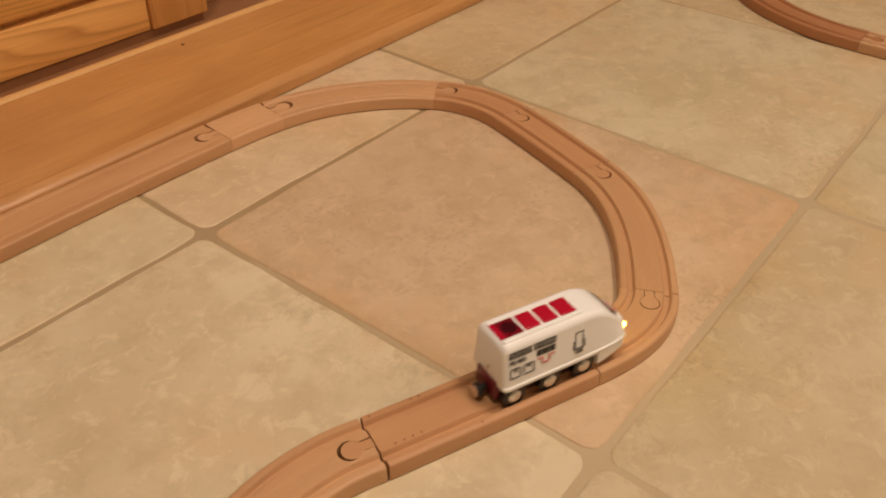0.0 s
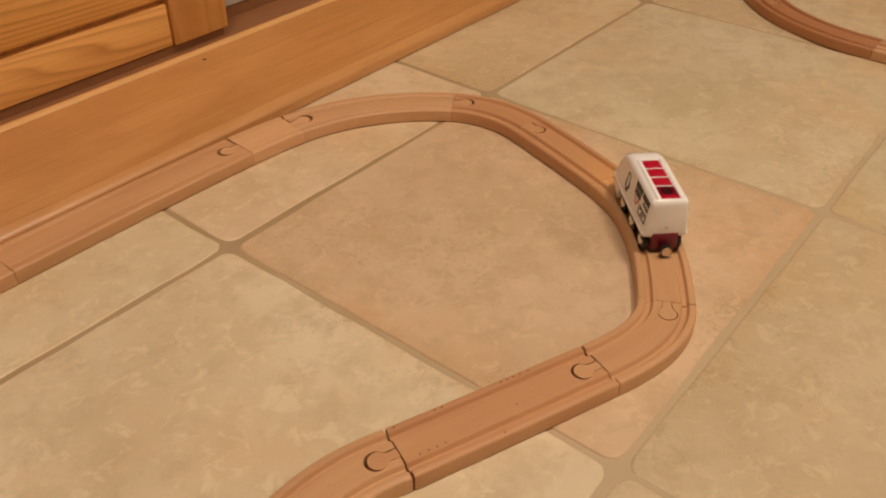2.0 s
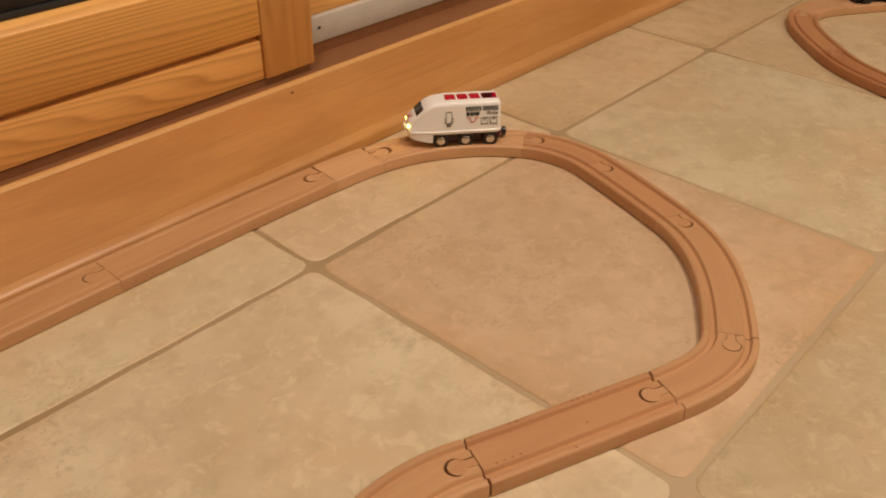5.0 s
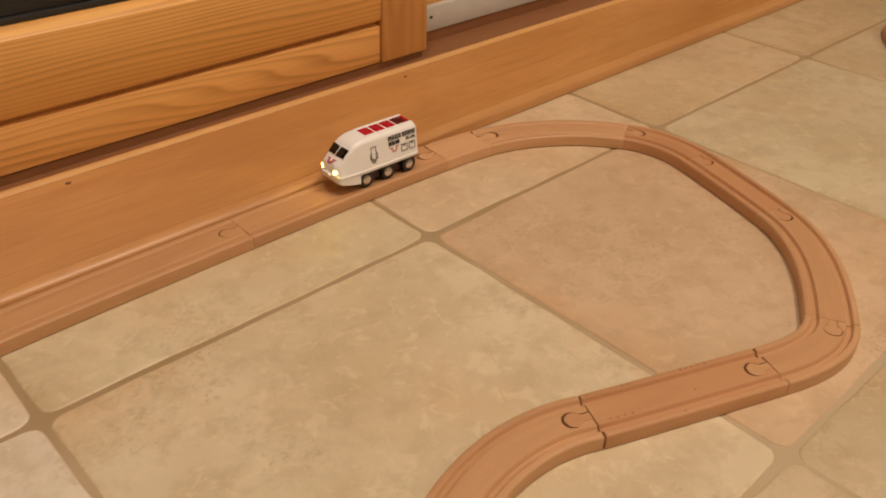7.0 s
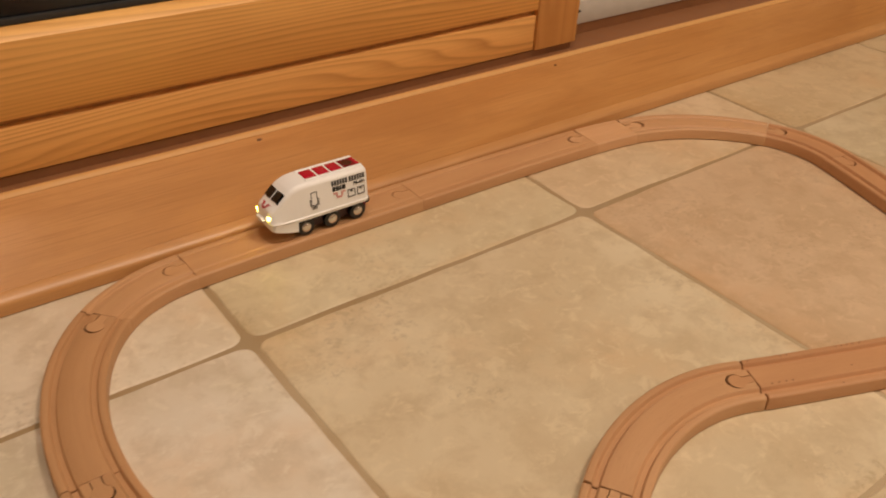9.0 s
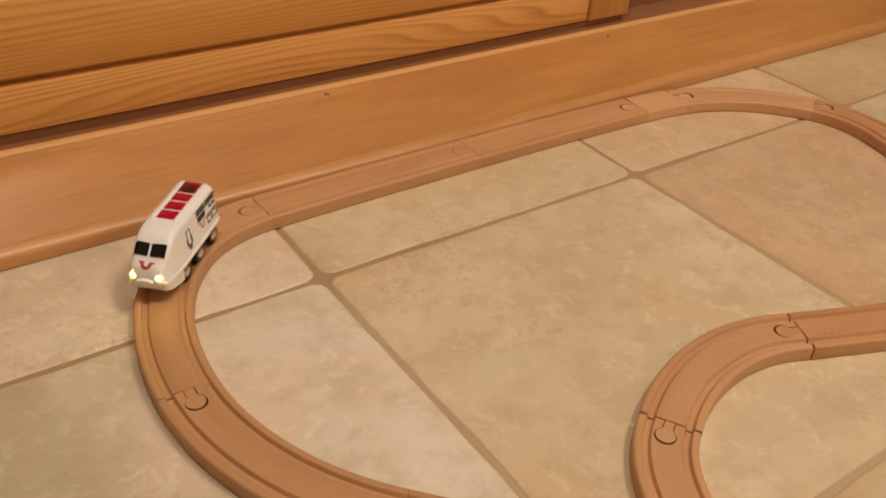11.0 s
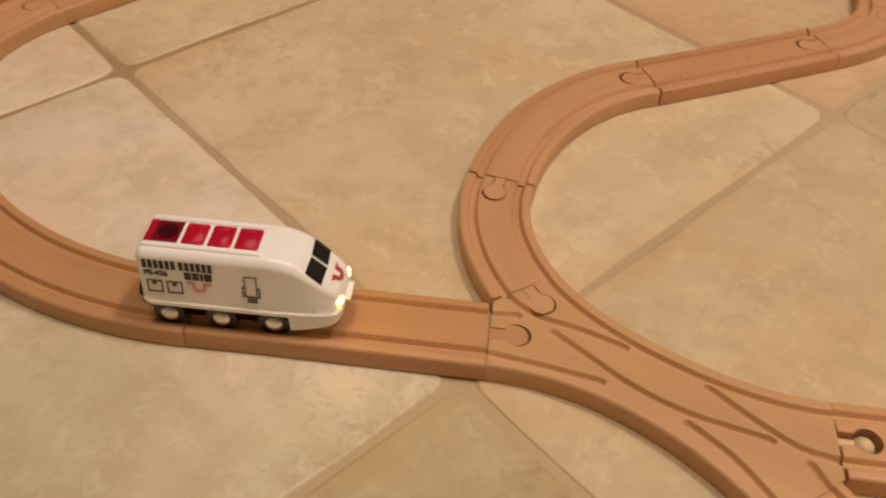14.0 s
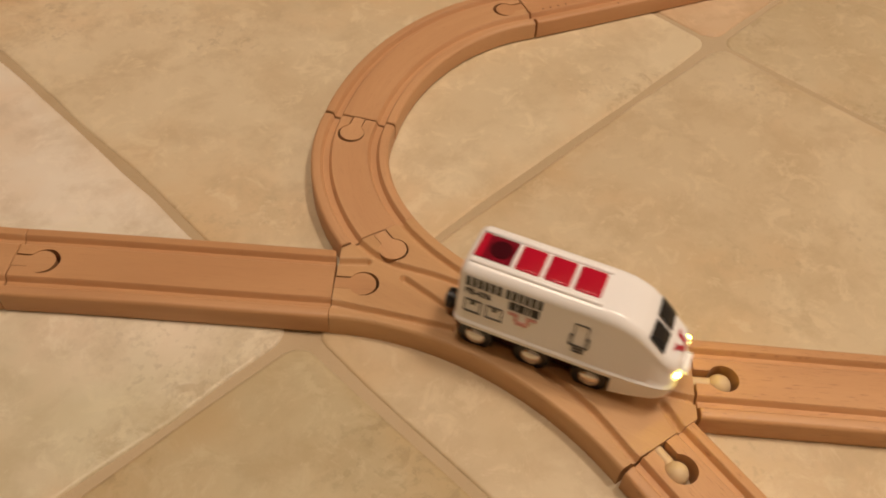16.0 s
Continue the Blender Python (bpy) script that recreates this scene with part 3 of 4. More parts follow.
lead_away("q", 0.216)
lead_away("p", 0.216)


def junction():
    """Two curved ways that touch back to back, with the grooves that run from one into the other."""
    n_u, n_v = 290, 140
    one, two = centre_line(JOINTS["n"], JOINTS["p"], n_u), centre_line(JOINTS["o"], JOINTS["q"], n_u)
    n1, n2 = normals(one), normals(two)
    half = WIDE / 2

    def groove(corners):
        """Close points along a groove that bends smoothly through its corners."""
        p = [Vector(c) for c in corners]
        p = [2 * p[0] - p[1]] + p + [2 * p[-1] - p[-2]]
        out = []
        for a, b, c, d in zip(p, p[1:], p[2:], p[3:]):
            for i in range(40):
                t = i / 40
                out.append(((2 * b) + (c - a) * t + (2 * a - 5 * b + 4 * c - d) * t * t + (3 * b - a - 3 * c + d) * t**3) / 2)
        return out + [p[-2]]

    ways = [two[i] + n2[i] * (GAUGE + 0.002 * math.sin(math.pi * i / n_u) ** 2) for i in range(n_u + 1)]
    for corners in (((-0.2906, -0.3215), (-0.2905, -0.332), (-0.2880, -0.343), (-0.279, -0.361), (-0.271, -0.381)), ((-0.3055, -0.325), (-0.296, -0.334)),
                    ((-0.2905, -0.353), (-0.2885, -0.375), (-0.2865, -0.396), (-0.279, -0.423), (-0.262, -0.456)), ((-0.3236, -0.3412), (-0.309, -0.364), (-0.295, -0.387)),
                    ((-0.283, -0.427), (-0.2825, -0.451), (-0.2883, -0.481)), ((-0.260, -0.421), (-0.259, -0.444), (-0.256, -0.466), (-0.2477, -0.4825)), ((-0.2595, -0.474), (-0.2640, -0.4853))):
        ways += groove(corners)
    cuts = np.array([(p.x, p.y) for p in ways])
    bm = bmesh.new()
    uv = bm.loops.layers.uv.new("grain")
    corner0 = (one[0] + n1[0] * half + two[0] - n2[0] * half) / 2
    corner1 = (one[-1] + n1[-1] * half + two[-1] - n2[-1] * half) / 2
    where, rows = {}, []
    axis = (one[-1] + two[-1] - one[0] - two[0]).normalized()
    for i in range(n_u + 1):
        r, l = one[i] - n1[i] * half, two[i] + n2[i] * (half + 0.0022 * math.sin(math.pi * i / n_u) ** 2)
        mid = (r + l) / 2
        k0, k1 = max(0, 1 - i / n_u / 0.3) ** 2, max(0, 1 - (1 - i / n_u) / 0.3) ** 2
        c = mid + (corner0 - (one[0] - n1[0] * half + two[0] + n2[0] * half) / 2) * k0 + (corner1 - (one[-1] - n1[-1] * half + two[-1] + n2[-1] * half) / 2) * k1
        span = [r.lerp(c, 2 * j / n_v) if j <= n_v / 2 else c.lerp(l, 2 * j / n_v - 1) for j in range(n_v + 1)]
        flat = np.array([(p.x, p.y) for p in span])
        near = np.sqrt(((flat[:, None] - cuts[None]) ** 2).sum(2)).min(1)
        row = []
        for j, p in enumerate(span):
            t = min(1, max(0, (0.0024 - near[j]) / 0.0018))
            t = t * t * (3 - 2 * t)
            edge = min((p - r).length, (p - l).length)
            z = HIGH - DEEP * t - (0.0016 * max(0, 1 - edge / 0.0016) ** 2)
            v = bm.verts.new((p.x, p.y, z))
            where[v] = (p.dot(axis), p.dot(Vector((-axis.y, axis.x))))
            row.append(v)
        rows.append(row)
    for a, b in zip(rows, rows[1:]):
        for j in range(n_v):
            bm.faces.new((a[j], a[j + 1], b[j + 1], b[j]))
    rim = [v for v in rows[0]] + [r[-1] for r in rows[1:]] + rows[-1][-2::-1] + [r[0] for r in rows[-2:0:-1]]
    low = []
    for v in rim:
        q = bm.verts.new((v.co.x, v.co.y, 0.0))
        where[q] = (where[v][0], where[v][1] + 0.015)
        low.append(q)
    for i in range(len(rim)):
        k = (i + 1) % len(rim)
        bm.faces.new((rim[i], rim[k], low[k], low[i]))
    bm.faces.new(low)
    for f in bm.faces:
        for loop in f.loops:
            loop[uv].uv = where[loop.vert]
    ob = part("junction_track", bm, BEECH)
    ob.color = (0.99, 1.03, 0.98, 1)
    cut(ob, [keyhole(JOINTS["n"], 1, *TIGHT, grow=0.003), keyhole(JOINTS["o"], 1, *TIGHT, grow=0.003)])
    tagged(ob, "beech junction rail where two curved ways touch", "toy track", "wooden railway")
    for j in ("q", "p"):
        a = JOINTS[j]
        f = facing(a)
        side = Vector((-f.y, f.x))
        bm = bmesh.new()
        disc(bm, 0.0026, 0.014, pose(a[0] + f.x * 0.005, a[1] + f.y * 0.005, 0.0072, 0, 90, a[2]), 14)
        bmesh.ops.create_uvsphere(bm, u_segments=20, v_segments=12, radius=0.0050, matrix=Matrix.Translation((a[0] + f.x * 0.0117 - side.x * 0.0006, a[1] + f.y * 0.0117 - side.y * 0.0006, 0.0072)))
        part("peg", bm, PEG_WOOD, ob, "round pale wooden ball peg")


junction()


def printed_dots():
    """Small dents and dots on the straight rail's rims."""
    rail = next(o for o in scene.objects if o.name == LINE)
    a, b = JOINTS["a"], JOINTS["b"]
    p, q = Vector(a[:2]), Vector(b[:2])
    d = (q - p).normalized()
    n = Vector((-d.y, d.x))
    for s, off in ((0.006, 0.0172), (0.033, 0.0172), (0.038, 0.0172), (0.080, 0.0172), (0.0845, 0.0172), (0.089, 0.0172), (0.094, 0.0172), (0.100, 0.0172), (0.010, -0.0075), (0.0155, -0.0075), (0.021, -0.0075), (0.0265, -0.0075), (0.078, -0.003), (0.060, -0.0177)):
        bm = bmesh.new()
        disc(bm, 0.0006, 0.0004, Matrix.Translation((*(p + d * s + n * off), HIGH + 0.0001)), 10)
        part("dot", bm, CHANNEL, rail)


printed_dots()


# ---- the toy locomotive ----
NOSE = [(-0.0350, 0.0142, 0.0275, 0.0535), (-0.0345, 0.0155, 0.0263, 0.0557), (-0.0332, 0.0164, 0.0256, 0.0572), (-0.0312, 0.0168, 0.0252, 0.0578),
        (0.0000, 0.0168, 0.0252, 0.0578), (0.0240, 0.0168, 0.0252, 0.0578), (0.0300, 0.0167, 0.0252, 0.0572), (0.0332, 0.0166, 0.0252, 0.0562), (0.0336, 0.0166, 0.0163, 0.0561),
        (0.03782, 0.0164, 0.0170, 0.0544), (0.04164, 0.0162, 0.0178, 0.0517), (0.04641, 0.0158, 0.0190, 0.0474), (0.04928, 0.0154, 0.0197, 0.0446), (0.05167, 0.0150, 0.0204, 0.0426),
        (0.05358, 0.0144, 0.0212, 0.0413), (0.05501, 0.0136, 0.0219, 0.0403), (0.05597, 0.0128, 0.0227, 0.0392), (0.05673, 0.0118, 0.0236, 0.0377), (0.05730, 0.0106, 0.0247, 0.0360), (0.05759, 0.0092, 0.0262, 0.0342), (0.05778, 0.0076, 0.0276, 0.0330), (0.05787, 0.0052, 0.0288, 0.0320)]
TAPER = 0.84


def hull(x):
    """Half width, foot and roof of the locomotive's shell at x."""
    xs = [r[0] for r in NOSE]
    return tuple(float(np.interp(x, xs, [r[k] for r in NOSE])) for k in (1, 2, 3))


def rounding(w, zb, zt):
    return min(0.0050, (zt - zb) * 0.42, w * 0.5)


def side_y(x, z):
    w, zb, zt = hull(x)
    r = rounding(w, zb, zt)
    top = w * TAPER
    k = min(1, max(0, (z - 0.0320) / max(0.001, zt - r - 0.0320)))
    y = w + (top - w) * k
    if z > zt - r:
        y = top - r + math.sqrt(max(0, r * r - (z - zt + r) ** 2))
    return y


def roof_z(x, y):
    w, zb, zt = hull(x)
    r = rounding(w, zb, zt)
    over = abs(y) - (w * TAPER - r)
    return zt if over <= 0 else zt - r + math.sqrt(max(0, r * r - over * over))


def shell():
    bm = bmesh.new()
    xs = sorted({round(r[0], 5) for r in NOSE} | {round(-0.030 + 0.0072 * i, 5) for i in range(9)} | {round(0.034 + 0.0022 * i, 5) for i in range(13)})
    rings = []
    for x in xs:
        w, zb, zt = hull(x)
        r = rounding(w, zb, zt)
        top = w * TAPER
        prof = [(w - 0.0012, zb), (w, zb + 0.0008)]
        low = max(min(0.0282, zt - r - 0.0008), zb + 0.0016)
        prof += [(w, low - 0.0006), (w + 0.0007, low), (w + 0.0007, low + 0.0006), (w - 0.0002, low + 0.0014)]
        z0 = low + 0.0014
        prof += [(w - 0.0001 + (top - w) * k / 4, z0 + (zt - r - z0) * k / 4) for k in (1, 2, 3, 4)]
        prof += [(top - r + r * math.cos(a), zt - r + r * math.sin(a)) for a in (radians(15 * k) for k in range(1, 7))]
        full = prof + [(0.0, zt)] + [(-y, z) for y, z in reversed(prof)]
        rings.append([bm.verts.new((x, y, z)) for y, z in full])
    m = len(rings[0])
    for a, b in zip(rings, rings[1:]):
        for i in range(m):
            bm.faces.new((a[i], a[(i + 1) % m], b[(i + 1) % m], b[i]))
    bm.faces.new(rings[0])
    bm.faces.new(rings[-1][::-1])
    return bm


def side_patch(bm, x0, x1, z0, z1, side, lift=0.00025):
    """A thin raised print on the shell's side."""
    n, cols = max(1, int((x1 - x0) / 0.004)), []
    for i in range(n + 1):
        x = x0 + (x1 - x0) * i / n
        cols.append([bm.verts.new((x, side * (side_y(x, z) + d), z)) for z, d in ((z0, -0.0003), (z0, lift), (z1, lift), (z1, -0.0003))])
    for a, b in zip(cols, cols[1:]):
        for i in range(3):
            bm.faces.new((a[i], a[i + 1], b[i + 1], b[i]))
    bm.faces.new(cols[0])
    bm.faces.new(cols[-1])


def top_patch(bm, x0, x1, y0, y1, lift=0.0003, shear=0.0, n=6):
    """A thin raised plate on the roof or on the nose."""
    grid = []
    for i in range(n + 1):
        row = []
        for j in range(n + 1):
            y = y0 + (y1 - y0) * j / n
            x = x0 + (x1 - x0) * i / n + shear * abs(y)
            row.append(bm.verts.new((x + lift * 0.4, y, roof_z(x, y) + lift)))
        grid.append(row)
    for a, b in zip(grid, grid[1:]):
        for j in range(n):
            bm.faces.new((a[j], a[j + 1], b[j + 1], b[j]))


def locomotive():
    train = tagged(new("toy_train"), "white plastic battery train with red roof panels running on wooden track", "toy train")
    body = part("shell", shell(), WHITE_PLASTIC, train, "glossy white plastic shell with a rounded nose")
    for i, (x0, x1) in enumerate(((-0.0152, -0.0046), (-0.0031, 0.0076), (0.0091, 0.0201))):
        bm = bmesh.new()
        box(bm, x0, x1, -0.0067, 0.0067, 0.0560, 0.0586, 0.0010, 3)
        part("roof_panel", bm, RED_PLASTIC, body, "bright red roof panel")
    bm = bmesh.new()
    top_patch(bm, -0.0324, -0.0168, -0.0067, 0.0067, 0.0003)
    part("button_well", bm, DARK_RED, body, "dark red glossy button well")
    bm = bmesh.new()
    disc(bm, 0.0046, 0.0010, Matrix.Translation((-0.0226, 0, 0.0580)), 24)
    part("button", bm, DARK_BUTTON, body)
    bm = bmesh.new()
    top_patch(bm, -0.0324, -0.0290, -0.0067, 0.0067, 0.0005)
    part("button_rim", bm, RED_PLASTIC, body)
    for s in (1, -1):
        bm = bmesh.new()
        box(bm, -0.0325, 0.0220, s * 0.0086 - 0.0016, s * 0.0086 + 0.0016, 0.0562, 0.0588, 0.0011, 3)
        part("roof_ridge", bm, WHITE_PLASTIC, body)
        bm = bmesh.new()
        top_patch(bm, 0.0424, 0.0493, s * 0.0008, s * 0.0112, 0.0006, -0.05, 14)
        part("windscreen", bm, WINDSCREEN, body, "black windscreen half")
        bm = bmesh.new()
        bmesh.ops.create_uvsphere(bm, u_segments=18, v_segments=10, radius=1, matrix=pose(0.0551, s * 0.0090, 0.0333, 0, 72, s * 36) @ Matrix.Diagonal((0.0034, 0.0034, 0.0023, 1)))
        lens = part("headlight", bm, HEADLIGHT, body, "glowing yellow headlight")
        bm = bmesh.new()
        bmesh.ops.create_uvsphere(bm, u_segments=12, v_segments=8, radius=0.0013, matrix=Matrix.Translation((0.0562, s * 0.0098, 0.0338)))
        part("bulb", bm, BULB, lens)
        bm = bmesh.new()
        for g0 in (-0.0313, -0.0145):
            for i in range(6):
                side_patch(bm, g0 + i * 0.00262, g0 + i * 0.00262 + 0.00178, 0.0488, 0.0533, s)
        part("grille", bm, INK, body, "black printed ventilation grille")
        bm = bmesh.new()
        for x0, x1 in ((-0.0126, -0.0096), (-0.0090, -0.0060), (-0.0054, -0.0041), (-0.0035, -0.0001)):
            side_patch(bm, *((x0, x1) if s < 0 else (-0.0127 - x1, -0.0127 - x0)), 0.0439, 0.0477, s)
        part("name_mark", bm, INK, body, "black maker's mark")
        bm = bmesh.new()
        for x0, z0 in ((-0.0308, 0.0350), (-0.0216, 0.0350)):
            x1, z1, e = x0 + 0.0072, z0 + 0.0068, 0.0005
            for b in ((x0, x1, z0, z0 + e), (x0, x1, z1 - e, z1), (x0, x0 + e, z0, z1), (x1 - e, x1, z0, z1), (x0 + 0.0026, x0 + 0.0046, z1 - 0.0024, z1 - 0.0009)):
                side_patch(bm, *b, s)
        part("hatch", bm, GREY_INK, body, "black outlined hatches")
        bm = bmesh.new()
        x0, x1, z0, z1, e = 0.0145, 0.0203, 0.0370, 0.0488, 0.00045
        for b in ((x0, x1, z0, z0 + e), (x0, x1, z1 - e, z1), (x0, x0 + e, z0, z1), (x1 - e, x1, z0, z1), (x0 - 0.0012, x0 - 0.0007, z0, z0 + 0.0056), (x1 + 0.0007, x1 + 0.0012, z0, z0 + 0.0056), (x0 - 0.0007, x0, z0, z0 + e), (x1, x1 + 0.0007, z0, z0 + e), (x0 - 0.0007, x0, z0 + 0.0056 - e, z0 + 0.0056), (x1, x1 + 0.0007, z0 + 0.0056 - e, z0 + 0.0056), (x0 + 0.0008, x1 - 0.0004, z0 - 0.0015, z0 - 0.0009), (x0 + 0.0008, x1 - 0.0004, z0 - 0.0030, z0 - 0.0024)):
            side_patch(bm, *b, s)
        part("cab_door", bm, GREY_INK, body, "black outlined cab door")
        bm = bmesh.new()
        for b in ((-0.0122, -0.0082, 0.0413, 0.0424), (-0.0046, -0.0006, 0.0413, 0.0424), (-0.0095, -0.0081, 0.0386, 0.0413), (-0.0047, -0.0033, 0.0386, 0.0413), (-0.0087, -0.0041, 0.0372, 0.0388)):
            side_patch(bm, *b, s)
        part("emblem", bm, RED_INK, body, "pale red winged emblem")
        curve = bpy.data.curves.new("number", "FONT")
        curve.body, curve.size, curve.align_x, curve.align_y, curve.extrude = "PE-436", 0.0039, "CENTER", "CENTER", 0.00012
        curve.offset = 0.00007
        temp = new("number", curve)
        bpy.context.view_layer.update()
        me = bpy.data.meshes.new_from_object(temp.evaluated_get(bpy.context.evaluated_depsgraph_get()))
        bpy.data.objects.remove(temp)
        me.materials.append(INK)
        lean = -math.degrees(math.atan2(side_y(-0.03, 0.049) - side_y(-0.03, 0.045), 0.004))
        text = new("number", me)
        text.matrix_basis = pose(-0.0258, s * (side_y(-0.0258, 0.0460) + 0.0002), 0.0460, 90 - lean, 0, 0 if s < 0 else 180)
        text.parent = body
    bm = bmesh.new()

    def on_nose(x, y):
        return bm.verts.new((x + 0.0003, y, roof_z(x, y) + 0.0004))

    for radius in (0.0013, 0.0023):
        arc = [(radians(a), radius) for a in range(-130, 131, 20)]
        for (a, r), (b, _) in zip(arc, arc[1:]):
            ring = [(math.cos(k), math.sin(k), q) for k, q in ((a, r), (b, r), (b, r + 0.0008), (a, r + 0.0008))]
            bm.faces.new([on_nose(0.0540 + c * q * 0.72, d * q * 1.25) for c, d, q in ring])
    for side in (1, -1):
        for x0 in (0.0520, 0.0527):
            bm.faces.new([on_nose(x, side * y) for x, y in ((x0, 0.0018), (x0, 0.0062 if x0 < 0.0523 else 0.0052), (x0 + 0.0005, 0.0058 if x0 < 0.0523 else 0.0048), (x0 + 0.0005, 0.0018))])
    part("nose_emblem", bm, plain("red_emblem", (0.5, 0.03, 0.05), 0.3), body, "red winged emblem")
    bm = bmesh.new()
    disc(bm, 0.0014, 0.0012, pose(-0.0350, 0, 0.0345, 0, 90), 14)
    part("screw", bm, CHROME, body)
    bm = box(bmesh.new(), -0.0335, 0.0330, -0.0104, 0.0104, 0.0130, 0.0300, 0.0012)
    part("chassis", bm, DARK_MAROON, train, "very dark maroon underframe")
    bm = box(bmesh.new(), -0.0362, -0.0315, -0.0100, 0.0100, 0.0150, 0.0294, 0.0014)
    part("rear_bumper", bm, MAROON, train, "dark maroon rear block")
    bm = bmesh.new()
    disc(bm, 0.0022, 0.0060, pose(-0.0390, 0, 0.0185, 0, 90), 16)
    disc(bm, 0.0046, 0.0030, pose(-0.0415, 0, 0.0185, 0, 90), 24)
    arm = part("coupling", bm, BLACK_PLASTIC, train)
    bm = bmesh.new()
    disc(bm, 0.0038, 0.0012, pose(-0.0430, 0, 0.0185, 0, 90), 24)
    part("magnet", bm, CHROME, arm, "shiny steel coupling magnet")
    wheels = []
    for x in (-0.025, 0.0, 0.025):
        for s in (1, -1):
            bm = bmesh.new()
            disc(bm, 0.0078, 0.0044, pose(0, 0, 0, 90), 32)
            bmesh.ops.bevel(bm, geom=[e for e in bm.edges if len(e.link_faces) == 2 and any(len(f.verts) > 4 for f in e.link_faces)], offset=0.0005, segments=2, affect="EDGES")
            wheel = part("wheel", bm, BLACK_PLASTIC, train, "black plastic wheel", at=pose(x, s * 0.0122, 0.0176))
            bm = bmesh.new()
            bmesh.ops.create_uvsphere(bm, u_segments=20, v_segments=10, radius=1, matrix=pose(0, s * 0.0021, 0) @ Matrix.Diagonal((0.0045, 0.0018, 0.0045, 1)))
            part("hub", bm, CHROME, wheel, "chrome hub")
            wheels.append((wheel, x, s))
    return train, wheels


TRAIN, WHEELS = locomotive()


# ---- floor tiles ----
def rounded_tile(w, h, seed, corner=0.0105, t=0.006, glaze=TILE):
    """A slab with soft, slightly uneven edges and rounded corners."""
    bm = bmesh.new()
    outline = []
    for cx, cy, a0 in ((1, 1, 0), (-1, 1, 90), (-1, -1, 180), (1, -1, 270)):
        o = Vector((cx * (w / 2 - corner), cy * (h / 2 - corner)))
        for k in range(5):
            a = radians(a0 + 22.5 * k)
            outline.append((o, Vector((math.cos(a), math.sin(a))), corner))
        out = Vector((math.cos(radians(a0 + 90)), math.sin(radians(a0 + 90))))
        run = Vector((-out.y, out.x))
        length = (w if cx * cy > 0 else h) - 2 * corner
        for k in range(1, 12):
            outline.append((o + run * length * k / 12, out, corner))
    loops = []
    uv = bm.loops.layers.uv.new("rim")
    for inset, z in ((0.0, -t), (0.0, -0.0018), (0.0004, -0.0009), (0.0011, -0.0003), (0.0024, 0.0)):
        ring = []
        for o, out, r in outline:
            p = o + out * r
            wave = 0.0016 * noise.noise((p.x * 13, p.y * 13, seed * 3.0)) + 0.0010 * noise.noise((p.x * 45, p.y * 45, seed * 9.0)) + 0.0009 * noise.noise((p.x * 160, p.y * 160, seed * 5.0))
            q = p + out * (wave - inset)
            ring.append(bm.verts.new((q.x, q.y, z)))
        loops.append(ring)
    for a, b in zip(loops, loops[1:]):
        for i in range(len(a)):
            j = (i + 1) % len(a)
            bm.faces.new((a[i], a[j], b[j], b[i]))
    bm.faces.new(loops[-1])
    for f in bm.faces:
        for loop in f.loops:
            loop[uv].uv = (loop.vert.co.x / w * 2, loop.vert.co.y / h * 2)
    me = bpy.data.meshes.new("tile")
    bmesh.ops.recalc_face_normals(bm, faces=bm.faces)
    bm.to_mesh(me)
    bm.free()
    me.materials.append(glaze)
    me.shade_smooth()
    return me


def tiles():
    size = PITCH - JOINT
    whole = [rounded_tile(PITCH - NARROW, size, k) for k in range(4)]
    clouded = rounded_tile(PITCH - NARROW, size, 8, glaze=CLOUDED_TILE)
    edge = [rounded_tile(PITCH - NARROW, 0.150, k) for k in range(4, 7)]
    tones = {(0, -1): (0.62, 0.462, 0.298), (-1, -1): (0.665, 0.565, 0.385), (-2, -1): (0.72, 0.645, 0.522), (0, 0): (0.65, 0.507, 0.33), (1, 0): (0.60, 0.465, 0.285), (2, 0): (0.57, 0.445, 0.27), (1, -1): (0.615, 0.52, 0.345), (1, -2): (0.60, 0.515, 0.335), (-2, -2): (0.525, 0.45, 0.287), (-3, -2): (0.525, 0.45, 0.287),
             (-1, 0): (0.635, 0.54, 0.36), (-2, 0): (0.69, 0.60, 0.46), (-3, 0): (0.605, 0.53, 0.345), (-3, -1): (0.575, 0.50, 0.32), (-1, -2): (0.62, 0.515, 0.34), (0, -2): (0.60, 0.50, 0.325)}
    spread = ((0.60, 0.495, 0.32), (0.61, 0.51, 0.335), (0.58, 0.475, 0.305), (0.60, 0.48, 0.305))
    for i in range(-8, 12):
        for j in range(-10, 1):
            shape = random.choice(edge if j == 0 else whole)
            ob = new("tile", clouded if (i, j) == (-2, -1) else shape)
            y = JOINT / 2 + 0.075 if j == 0 else (j + 0.5) * PITCH
            ob.matrix_basis = pose((i + 0.5) * PITCH + random.uniform(-0.0006, 0.0006), y, random.uniform(-0.0004, 0.0), 0, 0, random.uniform(-0.12, 0.12))
            tone = tones.get((i, j), random.choice(spread))
            ob.color = (*tone, 1)
            ob.parent = FLOOR


tiles()


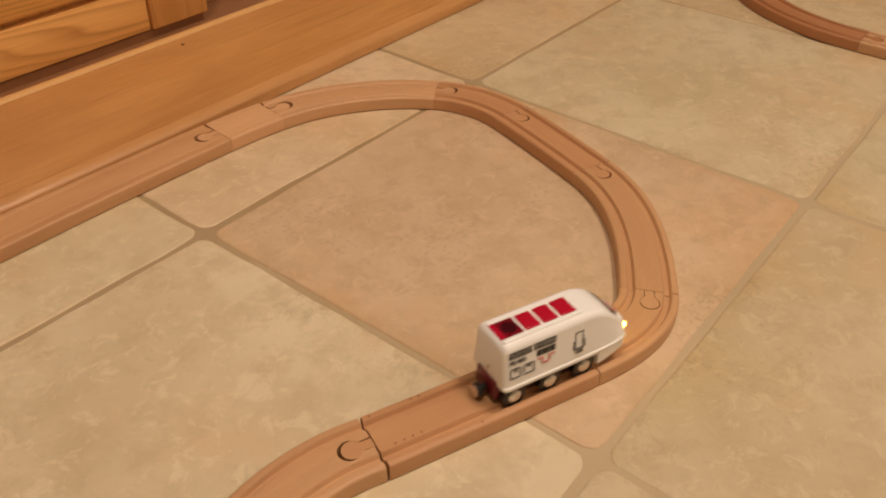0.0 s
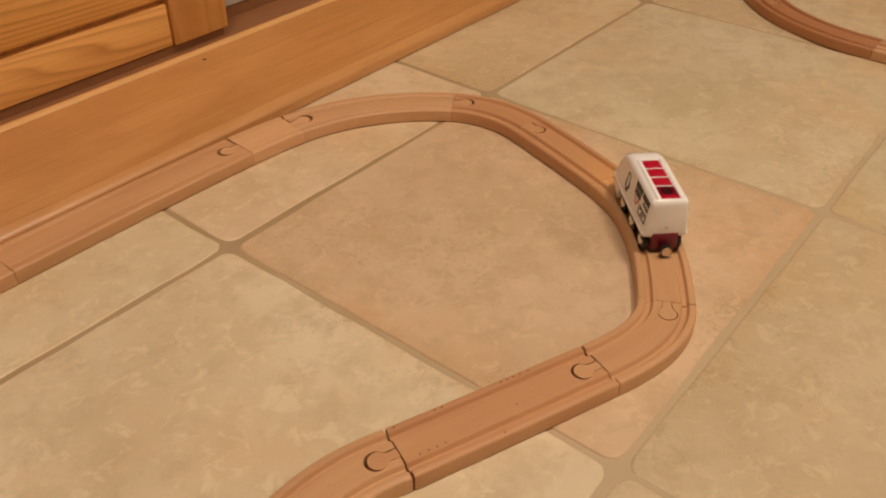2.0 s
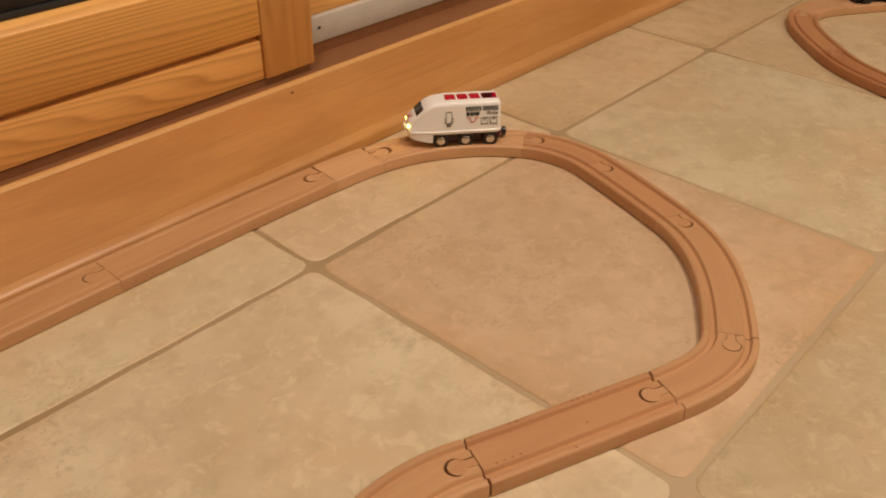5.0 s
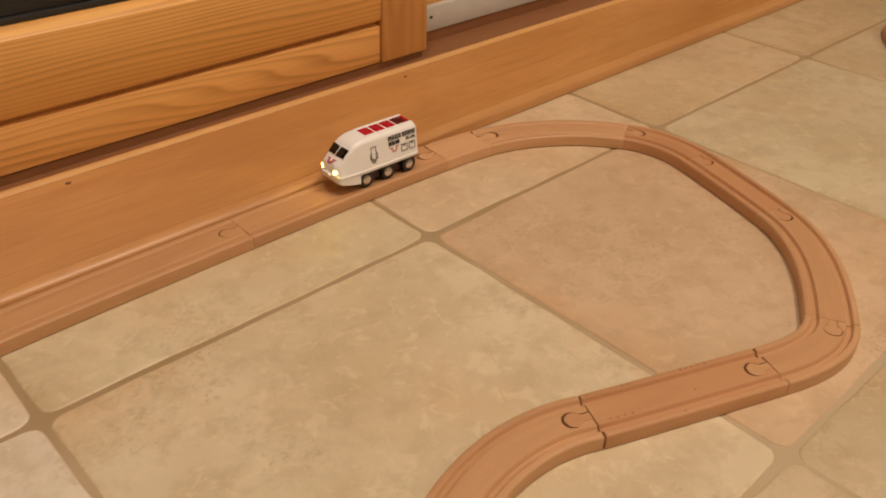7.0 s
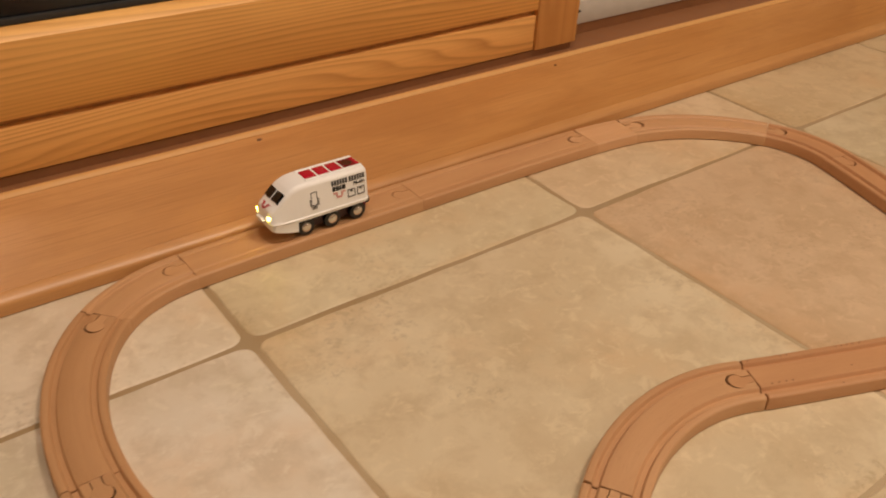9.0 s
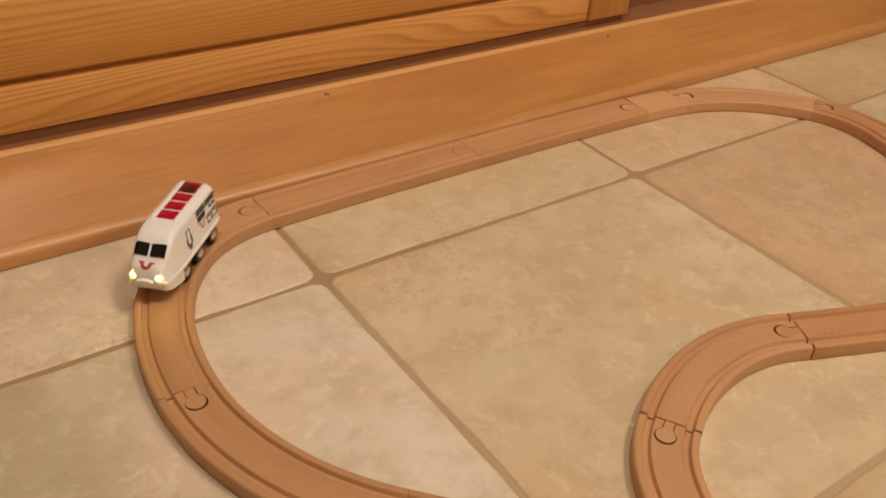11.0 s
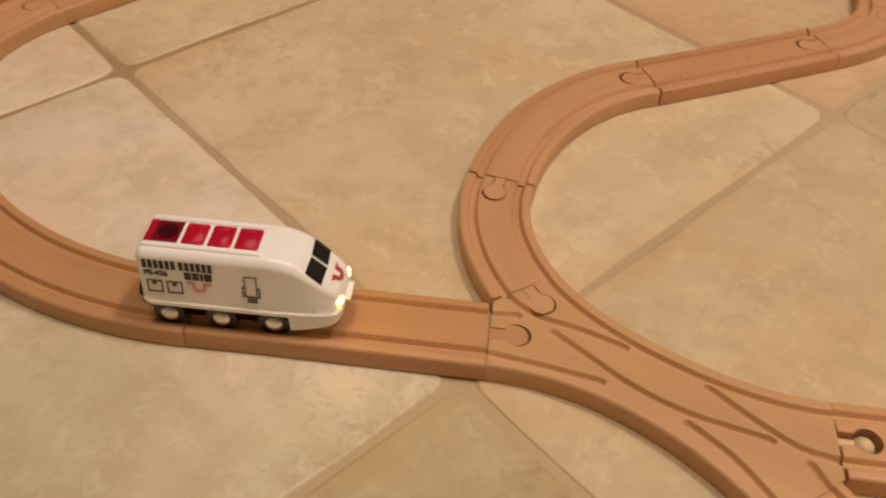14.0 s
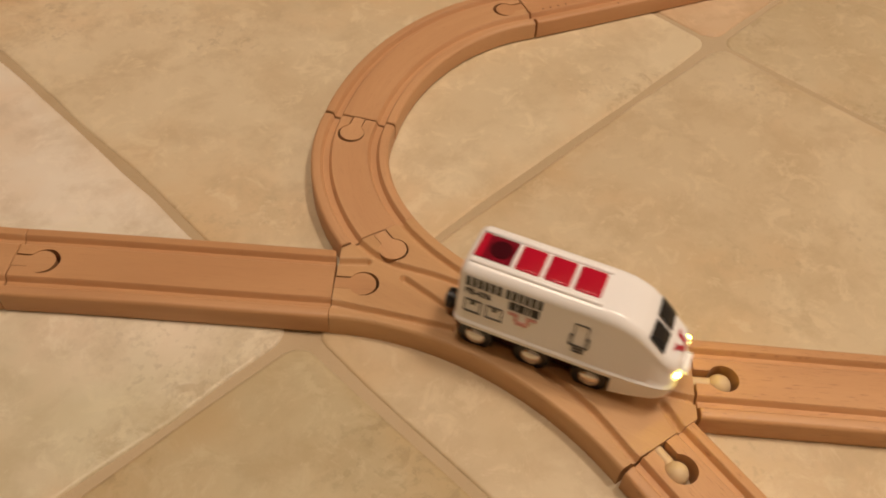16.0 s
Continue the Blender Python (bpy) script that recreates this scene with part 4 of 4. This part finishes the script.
# ---- what moves ----
TRAVEL = [(0, 0.1085), (0.5, 0.166), (1, 0.2125), (1.5, 0.2640), (2, 0.3200), (2.5, 0.3765), (3, 0.4372), (5.5, 0.7060), (6, 0.7607), (6.5, 0.8183), (7, 0.8788), (7.5, 0.9389), (8, 1.0012), (8.5, 1.0602), (9, 1.1210),
          (9.5, 1.1808), (12, 1.4410), (12.5, 1.4955), (13, 1.5552), (13.5, 1.6100), (14, 1.6715), (14.5, 1.7302), (15, 1.7872), (15.5, 1.8371), (16, 1.8935)]


def route():
    """The middle line that the train follows, with its running length."""
    order = "abcdefghijklmn"
    pts = []
    for p, q in zip(order, order[1:]):
        pts += centre_line(JOINTS[p], JOINTS[q])[1 if pts else 0:]
    one, two = centre_line(JOINTS["n"], JOINTS["p"], 40), centre_line(JOINTS["o"], JOINTS["q"], 40)
    for i in range(1, 41):
        k = min(1, max(0, (i / 40 - 0.3) / 0.4))
        pts.append(one[i].lerp(two[i], k * k * (3 - 2 * k)))
    pts.append(pts[-1] + facing(JOINTS["q"]) * 0.2)
    run = [0.0]
    for p, q in zip(pts, pts[1:]):
        run.append(run[-1] + (q - p).length)
    return run, [p.x for p in pts], [p.y for p in pts]


def motions():
    run, xs, ys = route()

    def spot(s):
        return Vector((float(np.interp(s, run, xs)), float(np.interp(s, run, ys))))

    def travel(t):
        """Distance at t, with an even change of speed between the known times."""
        ts, ss = [r[0] for r in TRAVEL], [r[1] for r in TRAVEL]
        i = max(0, min(len(ts) - 2, sum(1 for v in ts if v <= t) - 1))

        def speed(k):
            a, b = max(0, k - 1), min(len(ts) - 1, k + 1)
            return (ss[b] - ss[a]) / (ts[b] - ts[a])

        h = ts[i + 1] - ts[i]
        u = (t - ts[i]) / h
        return (2 * u**3 - 3 * u**2 + 1) * ss[i] + (u**3 - 2 * u**2 + u) * h * speed(i) + (3 * u**2 - 2 * u**3) * ss[i + 1] + (u**3 - u**2) * h * speed(i + 1)

    rows = []
    for k in range(97):
        t = k / 6
        s = travel(t)
        front, back = spot(s + 0.025), spot(s - 0.025)
        d = front - back
        mid = (front + back + spot(s)) / 3
        lift = 0.0022 * min(1, max(0, (s - 0.745) / 0.03)) * min(1, max(0, (1.262 - s) / 0.03))
        rows.append((t, pose(mid.x, mid.y, lift, 0, 0, math.degrees(math.atan2(d.y, d.x)))))
    walk(TRAIN, rows)
    for wheel, x, s in WHEELS:
        walk(wheel, [(k / 15, pose(x, s * 0.0122, 0.0176, 0, math.degrees(travel(k / 15) / 0.0076))) for k in range(241)])


motions()
